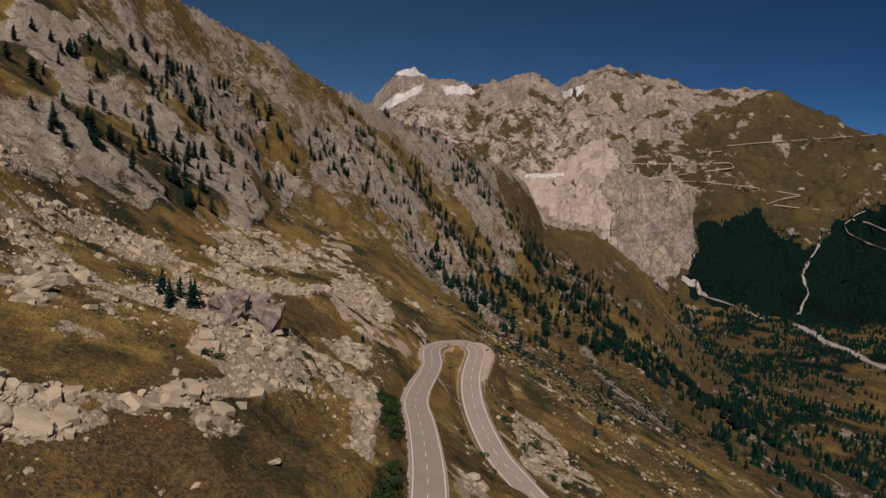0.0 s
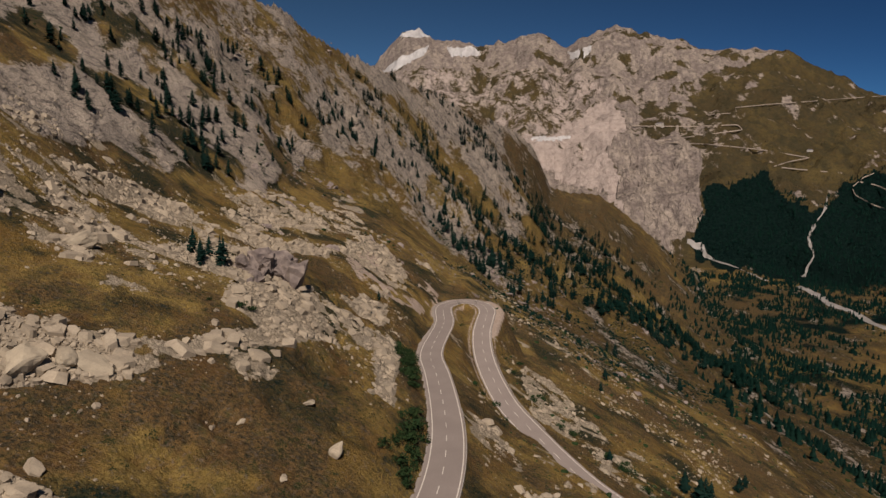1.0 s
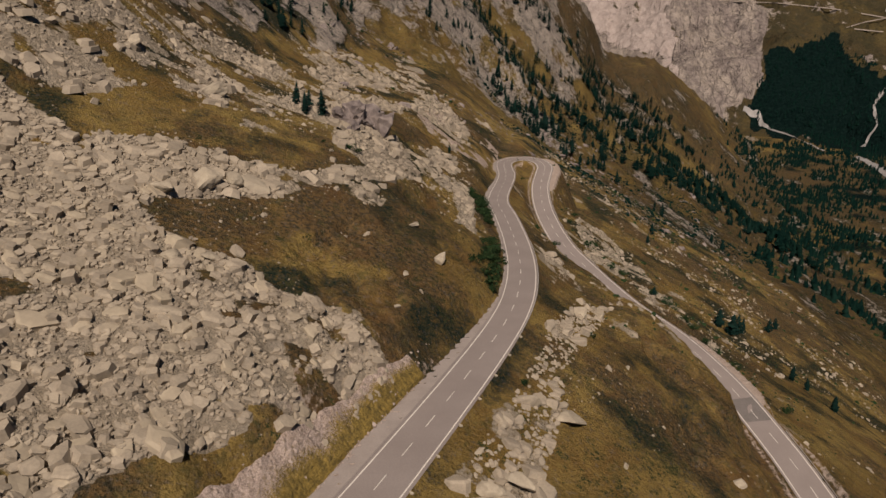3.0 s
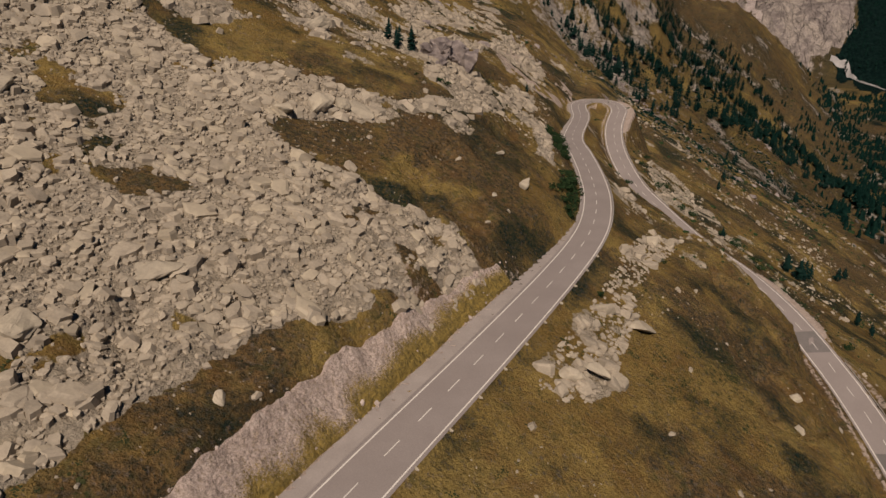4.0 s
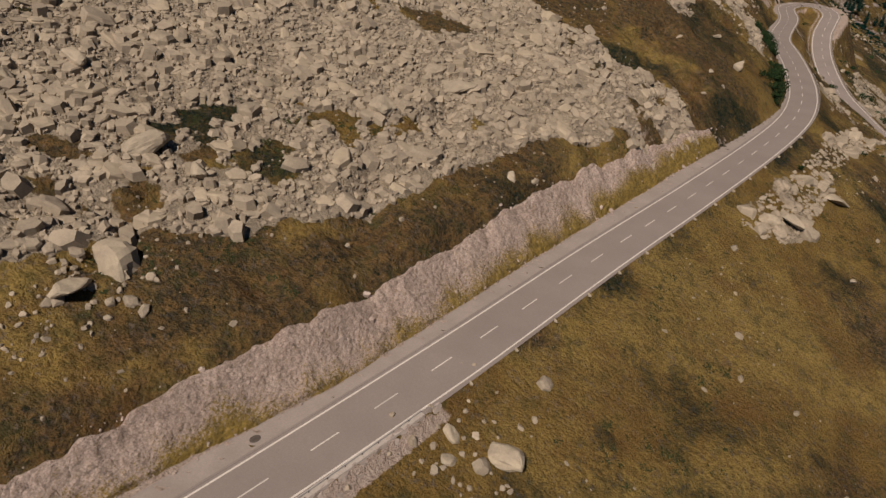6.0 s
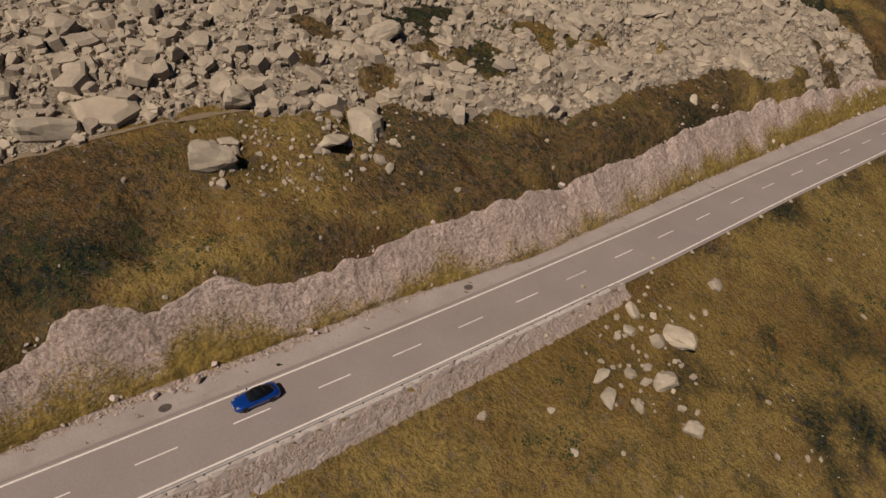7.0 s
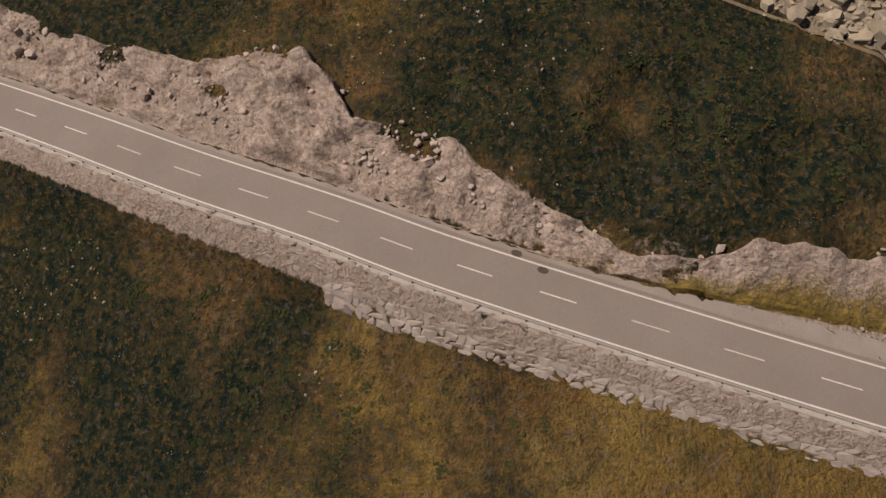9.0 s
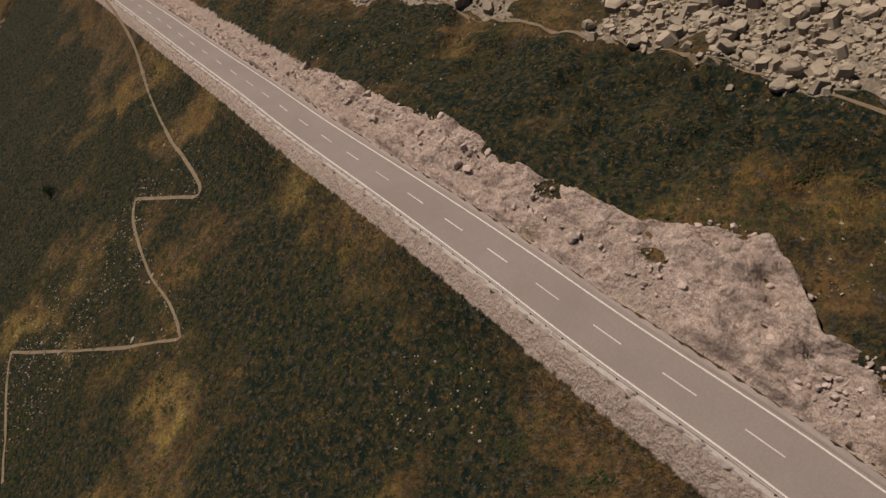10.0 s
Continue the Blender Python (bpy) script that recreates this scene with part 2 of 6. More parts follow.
def tex(n, ln, scale, detail=5, rough=0.6, coords=None, kind="noise"):
    if kind == "noise":
        t = n.new("ShaderNodeTexNoise")
        t.inputs["Detail"].default_value, t.inputs["Roughness"].default_value = detail, rough
    else:
        t = n.new("ShaderNodeTexVoronoi")
        t.feature = kind
    t.inputs["Scale"].default_value = scale
    if coords is None:
        coords = n.new("ShaderNodeTexCoord").outputs["Object"]
    ln.new(coords, t.inputs["Vector"])
    return t.outputs[0]


def ramp(n, ln, fac, stops):
    r = n.new("ShaderNodeValToRGB")
    el = r.color_ramp.elements
    while len(el) < len(stops):
        el.new(0.5)
    for e, (at, c) in zip(el, stops):
        e.position, e.color = at, (*(c if isinstance(c, tuple) else (c, c, c)), 1)
    ln.new(fac, r.inputs[0])
    return r.outputs[0]


def mix(n, ln, fac, a, b, how="MIX"):
    m = n.new("ShaderNodeMix")
    m.data_type, m.blend_type = "RGBA", how
    for s, v in ((m.inputs[0], fac), (m.inputs[6], a), (m.inputs[7], b)):
        if isinstance(v, bpy.types.NodeSocket):
            ln.new(v, s)
        elif isinstance(v, tuple):
            s.default_value = (*v, 1)
        else:
            s.default_value = v
    return m.outputs[2]


def maths(n, ln, how, a, b=0.5, c=None):
    m = n.new("ShaderNodeMath")
    m.operation = how
    for s, v in zip(m.inputs, (a, b, c)):
        if isinstance(v, bpy.types.NodeSocket):
            ln.new(v, s)
        elif v is not None:
            s.default_value = v
    return m.outputs[0]


def bump(n, ln, b, height, strength=0.5, distance=0.1):
    k = n.new("ShaderNodeBump")
    k.inputs["Strength"].default_value, k.inputs["Distance"].default_value = strength, distance
    ln.new(height, k.inputs["Height"])
    ln.new(k.outputs[0], b.inputs["Normal"])


def attr(n, name):
    a = n.new("ShaderNodeAttribute")
    a.attribute_name = name
    return a.outputs["Fac"]


def edged(n, ln, mask, detail, spread=0.5, soft=0.08):
    """A soft mask broken up by a finer noise."""
    s = maths(n, ln, "ADD", mask, maths(n, ln, "MULTIPLY", maths(n, ln, "SUBTRACT", detail, 0.5), spread * 2))
    return ramp(n, ln, s, [(0.5 - soft, 0.0), (0.5 + soft, 1.0)])


def cracked(n, ln, coords, scale, warp, width):
    """0 along an uneven net of cracks, 1 between them."""
    t = n.new("ShaderNodeTexNoise")
    t.inputs["Scale"].default_value, t.inputs["Detail"].default_value = scale * 1.3, 5
    ln.new(coords, t.inputs["Vector"])
    k = n.new("ShaderNodeVectorMath")
    k.operation = "MULTIPLY_ADD"
    ln.new(t.outputs[1], k.inputs[0])
    k.inputs[1].default_value = (warp / scale,) * 3
    ln.new(coords, k.inputs[2])
    return ramp(n, ln, tex(n, ln, scale, coords=k.outputs[0], kind="DISTANCE_TO_EDGE"), [(0.0, 0.0), (width, 1.0)])


def ground_material(far=0):
    """far: 0 the hillside, 1 the spur and the valley, 2 the range beyond; the grain grows with the distance."""
    m, n, ln, b = material(("alpine_turf", "alpine_turf_far", "high_range")[far], gloss=0.05)
    big = tex(n, ln, (0.03, 0.012, 0.0035)[far], 4)
    mid = tex(n, ln, (0.16, 0.06, 0.012)[far], 6, 0.65)
    fine = tex(n, ln, (0.9, 0.35, 0.045)[far], 6, 0.68)
    grain = tex(n, ln, (4.5, 1.3, 0.13)[far], 4, 0.7)
    spot = tex(n, ln, (1.6, 0.55, 0.06)[far], 4, 0.6)
    gold = mix(n, ln, ramp(n, ln, mid, [(0.35, 0.0), (0.65, 1.0)]), (0.345, 0.238, 0.073), (0.245, 0.17, 0.055))
    gold = mix(n, ln, ramp(n, ln, spot, [(0.48, 0.0), (0.7, 0.7)]), gold, (0.11, 0.08, 0.026))
    gold = mix(n, ln, ramp(n, ln, big, [(0.4, 0.0), (0.62, 1.0)]), gold, mix(n, ln, 0.6, gold, (0.15, 0.085, 0.022)))
    heath = mix(n, ln, ramp(n, ln, fine, [(0.4, 0.0), (0.6, 1.0)]), (0.066, 0.052, 0.03), (0.19, 0.115, 0.044))
    heath = mix(n, ln, ramp(n, ln, spot, [(0.54, 0.0), (0.64, 1.0)]), heath, (0.026, 0.03, 0.018))
    green = mix(n, ln, ramp(n, ln, fine, [(0.42, 0.0), (0.6, 1.0)]), (0.008, 0.019, 0.014), (0.052, 0.047, 0.021))
    green = mix(n, ln, ramp(n, ln, spot, [(0.55, 0.0), (0.65, 1.0)]), green, (0.125, 0.076, 0.024))
    turf = mix(n, ln, edged(n, ln, attr(n, "heath"), mid, 1.0, 0.22), gold, heath)
    patch, patch2, patch3 = tex(n, ln, (0.1, 0.045, 0.008)[far], 6, 0.68), tex(n, ln, (0.37, 0.15, 0.03)[far], 6, 0.7), tex(n, ln, (0.95, 0.42, 0.06)[far], 6, 0.78)
    turf = mix(n, ln, ramp(n, ln, patch, [(0.5, 0.0), (0.66, 0.62)]), turf, (0.145, 0.076, 0.026))
    turf = mix(n, ln, ramp(n, ln, patch2, [(0.52, 0.0), (0.64, 0.6)]), turf, (0.075, 0.072, 0.026))
    turf = mix(n, ln, ramp(n, ln, patch3, [(0.55, 0.0), (0.63, 0.6)]), turf, (0.19, 0.15, 0.122))
    turf = mix(n, ln, ramp(n, ln, patch2, [(0.3, 0.5), (0.4, 0.0)]), turf, (0.024, 0.026, 0.015))
    green = mix(n, ln, ramp(n, ln, patch3, [(0.56, 0.0), (0.64, 0.5)]), green, (0.15, 0.122, 0.112))
    turf = mix(n, ln, edged(n, ln, attr(n, "lush"), patch3, 0.9, 0.26), turf, green)
    turf = mix(n, ln, ramp(n, ln, grain, [(0.36, 0.0), (0.6, 1.0)]), mix(n, ln, 0.38, turf, (0.013, 0.014, 0.012)), turf)
    pebbles = ramp(n, ln, tex(n, ln, (2.2, 0.6, 0.06)[far], kind="F1"), [(0.0, 1.0), (0.11, 1.0), (0.16, 0.0)])
    pebbles = maths(n, ln, "MULTIPLY", pebbles, ramp(n, ln, tex(n, ln, (0.35, 0.1, 0.01)[far], 4), [(0.55, 0.0), (0.68, 1.0)]))
    turf = mix(n, ln, pebbles, turf, (0.34, 0.29, 0.23))
    if far:
        turf = mix(n, ln, (0, 0.12, 0.75)[far], turf, (0.052, 0.044, 0.023))
    stone = mix(n, ln, ramp(n, ln, fine, [(0.3, 0.0), (0.7, 1.0)]), (0.25, 0.205, 0.148), (0.4, 0.33, 0.237))
    stone = mix(n, ln, ramp(n, ln, mid, [(0.45, 0.0), (0.7, 1.0)]), stone, (0.36, 0.305, 0.235))
    stone = mix(n, ln, ramp(n, ln, grain, [(0.25, 0.0), (0.6, 1.0)]), mix(n, ln, 0.6, stone, (0.07, 0.06, 0.045)), stone)
    gravel = mix(n, ln, ramp(n, ln, grain, [(0.3, 0.0), (0.7, 1.0)]), (0.25, 0.19, 0.15), (0.46, 0.36, 0.29))
    gravel = mix(n, ln, ramp(n, ln, fine, [(0.4, 0.0), (0.75, 1.0)]), gravel, (0.47, 0.385, 0.32))
    mp = n.new("ShaderNodeMapping")
    mp.inputs["Scale"].default_value = (1.0, 0.55, 0.16)
    mp.inputs["Rotation"].default_value = (0.0, 0.5, 0.3)
    ln.new(n.new("ShaderNodeTexCoord").outputs["Object"], mp.inputs[0])
    streak = tex(n, ln, (0.16, 0.16, 0.025)[far], 7, 0.72, mp.outputs[0])
    crack = tex(n, ln, (0.09, 0.09, 0.014)[far], 6, 0.75, mp.outputs[0])
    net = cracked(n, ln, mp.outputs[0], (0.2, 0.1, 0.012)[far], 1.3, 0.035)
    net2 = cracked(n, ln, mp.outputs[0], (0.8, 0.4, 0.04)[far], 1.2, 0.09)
    crag = mix(n, ln, ramp(n, ln, fine, [(0.36, 0.0), (0.62, 1.0)]), (0.27, 0.228, 0.192), (0.47, 0.398, 0.322))
    crag = mix(n, ln, ramp(n, ln, crack, [(0.5, 0.0), (0.62, 1.0)]), crag, (0.5, 0.42, 0.335))
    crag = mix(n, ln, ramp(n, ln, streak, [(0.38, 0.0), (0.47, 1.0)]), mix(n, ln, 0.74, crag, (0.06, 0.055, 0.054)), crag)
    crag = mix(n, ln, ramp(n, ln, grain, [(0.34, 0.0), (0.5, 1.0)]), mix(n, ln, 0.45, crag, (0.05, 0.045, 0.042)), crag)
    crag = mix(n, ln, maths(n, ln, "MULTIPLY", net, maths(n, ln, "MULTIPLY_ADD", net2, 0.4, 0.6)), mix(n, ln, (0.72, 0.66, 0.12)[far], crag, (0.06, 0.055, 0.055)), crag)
    if far == 2:
        dim = mix(n, ln, ramp(n, ln, fine, [(0.4, 0.0), (0.6, 1.0)]), (0.19, 0.155, 0.135), (0.3, 0.248, 0.215))
        crag = mix(n, ln, ramp(n, ln, crack, [(0.44, 0.0), (0.54, 1.0)]), dim, mix(n, ln, 0.45, crag, dim))
    col = mix(n, ln, edged(n, ln, attr(n, "scree"), fine, 0.5), turf, stone)
    bits = mix(n, ln, 0.5, mix(n, ln, 0.4, fine, mid), streak)
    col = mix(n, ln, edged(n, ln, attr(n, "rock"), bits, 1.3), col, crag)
    col = mix(n, ln, edged(n, ln, attr(n, "bank"), fine, 0.45), col, gravel)
    if far:
        # forest ground; the slope's own shade is put into this near-black teal
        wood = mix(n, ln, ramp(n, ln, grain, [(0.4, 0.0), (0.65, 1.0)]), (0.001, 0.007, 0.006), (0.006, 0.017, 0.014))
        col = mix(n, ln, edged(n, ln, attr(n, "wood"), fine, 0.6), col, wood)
        pale = mix(n, ln, ramp(n, ln, fine, [(0.3, 0.0), (0.7, 1.0)]), (0.35, 0.285, 0.25), (0.5, 0.415, 0.36))
        pale = mix(n, ln, ramp(n, ln, streak, [(0.4, 0.0), (0.5, 1.0)]), mix(n, ln, 0.35, pale, (0.2, 0.17, 0.15)), pale)
        col = mix(n, ln, edged(n, ln, attr(n, "pale"), bits, 1.2), col, pale)
        col = mix(n, ln, edged(n, ln, attr(n, "snow"), fine, 0.25), col, mix(n, ln, ramp(n, ln, mid, [(0.35, 0.0), (0.65, 1.0)]), (0.5, 0.48, 0.47), (0.68, 0.66, 0.64)))
    ln.new(col, b.inputs["Base Color"])
    h = maths(n, ln, "ADD", maths(n, ln, "ADD", fine, spot), maths(n, ln, "MULTIPLY", grain, 0.5))
    h = maths(n, ln, "ADD", h, maths(n, ln, "MULTIPLY", maths(n, ln, "ADD", maths(n, ln, "ADD", crack, streak), maths(n, ln, "ADD", net, net2)), maths(n, ln, "MULTIPLY", attr(n, "rock"), (0.8, 0.8, 0.4)[far])))
    bump(n, ln, b, h, 0.9, (0.7, 3.0, 15.0)[far])
    return m


TURF, TURF_FAR, RANGE = ground_material(), ground_material(1), ground_material(2)


def simple(name, a, b, scale=2.0, rough=0.85, depth=0.02, metal=0.0, coat=0.0, island=False, fine=8.0, gloss=0.25):
    """Two tones mixed by noise at two scales, each object or island a little different."""
    m, n, ln, bs = material(name, rough, metal, coat, gloss)
    t, f = tex(n, ln, scale), tex(n, ln, scale * fine, 6, 0.7)
    col = mix(n, ln, ramp(n, ln, t, [(0.32, 0.0), (0.68, 1.0)]), a, b)
    col = mix(n, ln, ramp(n, ln, f, [(0.25, 0.0), (0.6, 1.0)]), mix(n, ln, 0.3, col, tuple(v * 0.45 for v in a)), col)
    if island:
        g = n.new("ShaderNodeNewGeometry").outputs["Random Per Island"]
    else:
        g = n.new("ShaderNodeObjectInfo").outputs["Random"]
    col = mix(n, ln, 1.0, col, ramp(n, ln, g, [(0.0, 0.78), (1.0, 1.0)]), "MULTIPLY")
    ln.new(col, bs.inputs["Base Color"])
    if depth:
        bump(n, ln, bs, f, 0.6, depth)
    return m


ASPHALT = simple("asphalt", (0.3, 0.25, 0.222), (0.342, 0.288, 0.256), 0.12, 0.85, 0.01, fine=40)
ASPHALT_DARK = simple("dark_asphalt", (0.16, 0.14, 0.125), (0.19, 0.165, 0.15), 0.3, 0.85, 0.01)
APRON = simple("gravel_apron", (0.28, 0.236, 0.206), (0.35, 0.298, 0.26), 0.25, 0.95, 0.02, fine=20)
PAINT = simple("road_paint", (0.62, 0.56, 0.49), (0.72, 0.66, 0.58), 1.5, 0.7, 0.0)
STONE = simple("granite", (0.34, 0.285, 0.21), (0.47, 0.395, 0.285), 0.45, 0.9, 0.06, fine=7)
STONES = simple("granite_blocks", (0.3, 0.248, 0.183), (0.425, 0.352, 0.256), 0.35, 0.9, 0.06, island=True, fine=8)


# ---- meshes ----


def mesh_object(name, verts, faces, mat, parent=None, label="", smooth_faces=False):
    me = bpy.data.meshes.new(name)
    me.from_pydata([tuple(v) for v in verts], [], [tuple(f) for f in faces])
    me.materials.append(mat)
    if smooth_faces:
        me.polygons.foreach_set("use_smooth", [True] * len(me.polygons))
    ob = new(name, me)
    if parent:
        ob.parent = parent
    if label:
        ob["label"] = label
    return ob


def grid_object(name, xs, ys, zs, masks, mat, wrap=False):
    """A sheet from arrays of equal shape, with named masks on its points."""
    r, c = xs.shape
    me = bpy.data.meshes.new(name)
    co = np.stack([xs, ys, zs], -1).reshape(-1, 3).astype(np.float32)
    i = np.arange(r * c).reshape(r, c)
    q = np.stack([i[:-1, :-1], i[:-1, 1:], i[1:, 1:], i[1:, :-1]], -1).reshape(-1, 4)
    me.vertices.add(len(co))
    me.vertices.foreach_set("co", co.ravel())
    me.loops.add(q.size)
    me.loops.foreach_set("vertex_index", q.ravel().astype(np.int32))
    me.polygons.add(len(q))
    me.polygons.foreach_set("loop_start", np.arange(0, q.size, 4, dtype=np.int32))
    me.polygons.foreach_set("use_smooth", np.ones(len(q), bool))
    for key, v in masks.items():
        me.attributes.new(key, "FLOAT", "POINT").data.foreach_set("value", np.ascontiguousarray(v, np.float32).ravel())
    me.update()
    me.validate()
    me.materials.append(mat)
    return new(name, me)


def spread(lo, core_lo, core_hi, hi, fine, coarse):
    return np.r_[np.arange(lo, core_lo, coarse), np.arange(core_lo, core_hi, fine), np.arange(core_hi, hi + coarse, coarse)]


def blob(x, y, cx, cy, rx, ry, turn=0.0):
    """1 inside an oval, 0 outside, soft at the rim."""
    c, s = math.cos(radians(turn)), math.sin(radians(turn))
    u, v = (x - cx) * c + (y - cy) * s, -(x - cx) * s + (y - cy) * c
    return 1 - smooth(0.6, 1.3, np.sqrt((u / rx) ** 2 + (v / ry) ** 2))

# -- masks --


def inside(x, y, poly, warp=3.5, size=14, seed=91):
    """1 inside a polygon in plan, 0 outside, with a wandering rim."""
    px, py = x + warp * fbm(x, y, size, 3, seed), y + warp * fbm(x, y, size, 3, seed + 5)
    hit = np.zeros(np.shape(x), bool)
    n = len(poly)
    for i in range(n):
        (x0, y0), (x1, y1) = poly[i], poly[(i + 1) % n]
        if y0 != y1:
            hit ^= ((y0 > py) != (y1 > py)) & (px < (x1 - x0) * (py - y0) / (y1 - y0) + x0)
    return hit.astype(float)


SCREE_MAIN = [(-171, -236), (-154, -197), (-144, -176), (-135, -155), (-130, -146), (-113, -113), (-99, -87), (-93, -71), (-85, -53), (-75, -42), (-68, -31), (-64, -15), (-60, 0), (-52, 17),
              (-41, 31), (-33, 42), (-30, 53), (-38, 62), (-57, 61), (-70, 64), (-84, 72), (-97, 84), (-125, 92), (-170, 60), (-205, 0), (-225, -120), (-225, -245)]
SCREE_SILL = [(-57, 178), (-32, 186), (-29, 166), (-43, 124), (-54, 104), (-58, 92), (-71, 77), (-88, 66), (-95, 85), (-78, 98), (-63, 100), (-57.5, 108), (-47, 129), (-50, 142), (-55, 156)]
SCREE_HIGH = [(-150, 100), (-110, 93), (-84, 104), (-68, 88), (-62, 97), (-49, 113), (-31, 171), (-33, 214), (-32, 314), (-74, 398), (-104, 328), (-111, 263), (-122, 227), (-170, 190)]
TURF_LEDGES = ([(-105, 92), (-97, 118), (-82, 122), (-68, 125), (-52, 115), (-74, 94), (-87, 87), (-95, 78)], [(-82, 126), (-73, 137), (-64, 136), (-46, 125), (-64, 101), (-73, 108), (-79, 109)], [(-99, 161), (-95, 208), (-84, 189), (-88, 159)], [(-53, 161), (-46, 200), (-37, 235), (-49, 256), (-67, 225)],
               [(-127, 177), (-129, 221), (-111, 263), (-99, 286), (-101, 237), (-121, 207), (-121, 168)])
SCREE_STRIP = [(49, 225), (56, 182), (69, 175), (58, 156), (45, 168), (36, 181)]
SCREE_LOW = [(24, 268), (38, 266), (42, 234), (34, 199), (21, 208), (20, 243)]
SCREE_KNOLL = [(-19, 28), (-16, 40), (-9, 59), (-4, 84), (7, 115), (18, 131), (13, 112), (0, 75), (-2, 60), (-5, 38), (-11, 28)]
SCREE_GUTTER = [(-29, 203), (-22, 174), (-20, 131), (-24, 131), (-31, 181)]
SCAR = [(-53, 304), (-24, 330), (-15, 312), (-20, 290), (-22, 250), (-43, 238), (-55, 265)]
CLIFFS = [(-234, 341), (-228, 444), (-212, 522), (-162, 486), (-125, 497), (-104, 318), (-119, 265), (-131, 226), (-128, 180), (-180, 150), (-300, 150)]
MEADOW = [(-60, 92), (-45, 120), (-31, 163), (-22, 159), (-18, 102), (-26, 73), (-37, 62), (-50, 66), (-62, 66), (-73, 67), (-69, 82)]
GREEN_SLOPE = [(-175, -325), (-140, -276), (-127, -252), (-118, -258), (-104, -238), (-97, -247), (-70, -235), (-50, -400), (-230, -400)]
DARK_HEATH = [(-80, -84), (-84, -114), (-86, -120), (-93, -132), (-101, -146), (-112, -165), (-122, -184), (-147, -222), (-150, -194), (-140, -164), (-129, -144), (-114, -118), (-101, -92), (-93, -79)]
HEATH_REAR = [(-60, -20), (-50, 20), (-38, 36), (-50, -30), (-72, -95), (-95, -150), (-130, -215), (-165, -270), (-190, -270), (-160, -208), (-135, -155), (-100, -87), (-75, -40)]


def scree_mask(x, y):
    m = inside(x, y, SCREE_MAIN, 3, 12) * smooth(-0.55, -0.33, fbm(x, y, 17, 5, 101)) * smooth(-0.8, -0.45, fbm(x, y, 5, 3, 102) - 0.38 * blob(x, y, -84, -28, 12, 32, -20) - 0.28 * blob(x, y, -34, 48, 7, 14))
    m = np.maximum(m, inside(x, y, SCREE_SILL, 1.3, 6) * smooth(-0.5, -0.25, fbm(x, y, 9, 3, 103)))
    ledge = np.max([inside(x, y, q, 3, 9) for q in TURF_LEDGES], axis=0)
    m = np.maximum(m, inside(x, y, SCREE_HIGH) * (1 - 0.85 * ledge) * smooth(-0.28, 0.22, fbm(x, y, 13, 5, 105)))
    m = np.maximum(m, 0.7 * inside(x, y, SCREE_STRIP, 2, 8) * smooth(-0.1, 0.3, fbm(x, y, 6, 3, 106)))
    m = np.maximum(m, inside(x, y, SCREE_LOW) * smooth(-0.25, 0.2, fbm(x, y, 6, 3, 104)))
    m = np.maximum(m, 0.62 * inside(x, y, SCREE_KNOLL) * smooth(-0.1, 0.35, fbm(x, y, 6, 3, 107)))
    m = np.maximum(m, inside(x, y, SCREE_GUTTER, 1.0))
    slope_rock = smooth(0.05, 0.3, fbm(x, y, 26, 4, 109)) * smooth(60, 130, y) * smooth(-150, -60, -np.abs(x + 20))
    return np.maximum(m, 0.75 * slope_rock * smooth(0.1, 0.35, fbm(x, y, 9, 3, 111)))


def rock_mask(x, y):
    m = 0.95 * inside(x, y, CLIFFS, 9, 30) * smooth(-0.58, 0.25, fbm(x * 1.2 + 0.5 * y, y * 0.5, 30, 4, 113))
    return m


def bearing(x, y, z):
    dx, dy = x - EYE0[0], y - EYE0[1]
    return np.degrees(np.arctan2(dx, dy)), np.degrees(np.arctan2(z - EYE0[2], np.hypot(dx, dy)))

# -- end masks --


# ---- ground ----
NEAR = (-330.0, 190.0, -400.0, 432.0)
_gx = spread(NEAR[0], -190, 78, NEAR[1], 0.8, 2.4)
_gy = spread(NEAR[2], -335, 330, NEAR[3], 0.9, 2.4)
GX, GY = np.meshgrid(_gx, _gy)
GZ, _at, _off, _dist = ground_height(GX, GY)
_scree, _rock = scree_mask(GX, GY), rock_mask(GX, GY)
GZ = GZ + _rock * (6.5 * (ridged(GX * 0.8 + GY * 0.25, GY * 0.45, 34, 5, 121) - 0.55) + 2.2 * (ridged(GX + 0.6 * GY, GY * 0.5, 9, 3, 124) - 0.6) + 0.8 * fbm(GX, GY, 5, 2, 123))
GZ = GZ + _scree * smooth(9, 14, _dist) * (0.5 * fbm(GX, GY, 5, 3, 125))
_rise = np.where(_at < _turn - 4, _off, -_off)
_sheer = np.interp(GY, [-400, -40, 45, 75, 120], [1, 1, 0.9, 0.25, 0.1])
_bank = smooth(4.2, 6, _dist) * (1 - smooth(8.0, 10.5, _dist)) * (_rise > 0) * (_at < _turn - 4) * _sheer * 0.8 * (1 - 0.5 * blob(GX, GY, -86, -120, 11, 12, 60))
_bank = np.maximum(_bank, 0.55 * smooth(4.2, 5, _dist) * (1 - smooth(5.5, 7.5, _dist)) * (_at > _turn - 30))
_bank = np.maximum(_bank, (_rise < 0) * (_at < _turn - 4) * smooth(4.2, 4.6, _dist) * (1 - smooth(5.4, 6.4, _dist)) * smooth(-38, -50, GY))
_bank = np.maximum(_bank, 0.75 * inside(GX, GY, SCAR) * smooth(-0.3, 0.3, fbm(GX, GY, 8, 4, 133)))
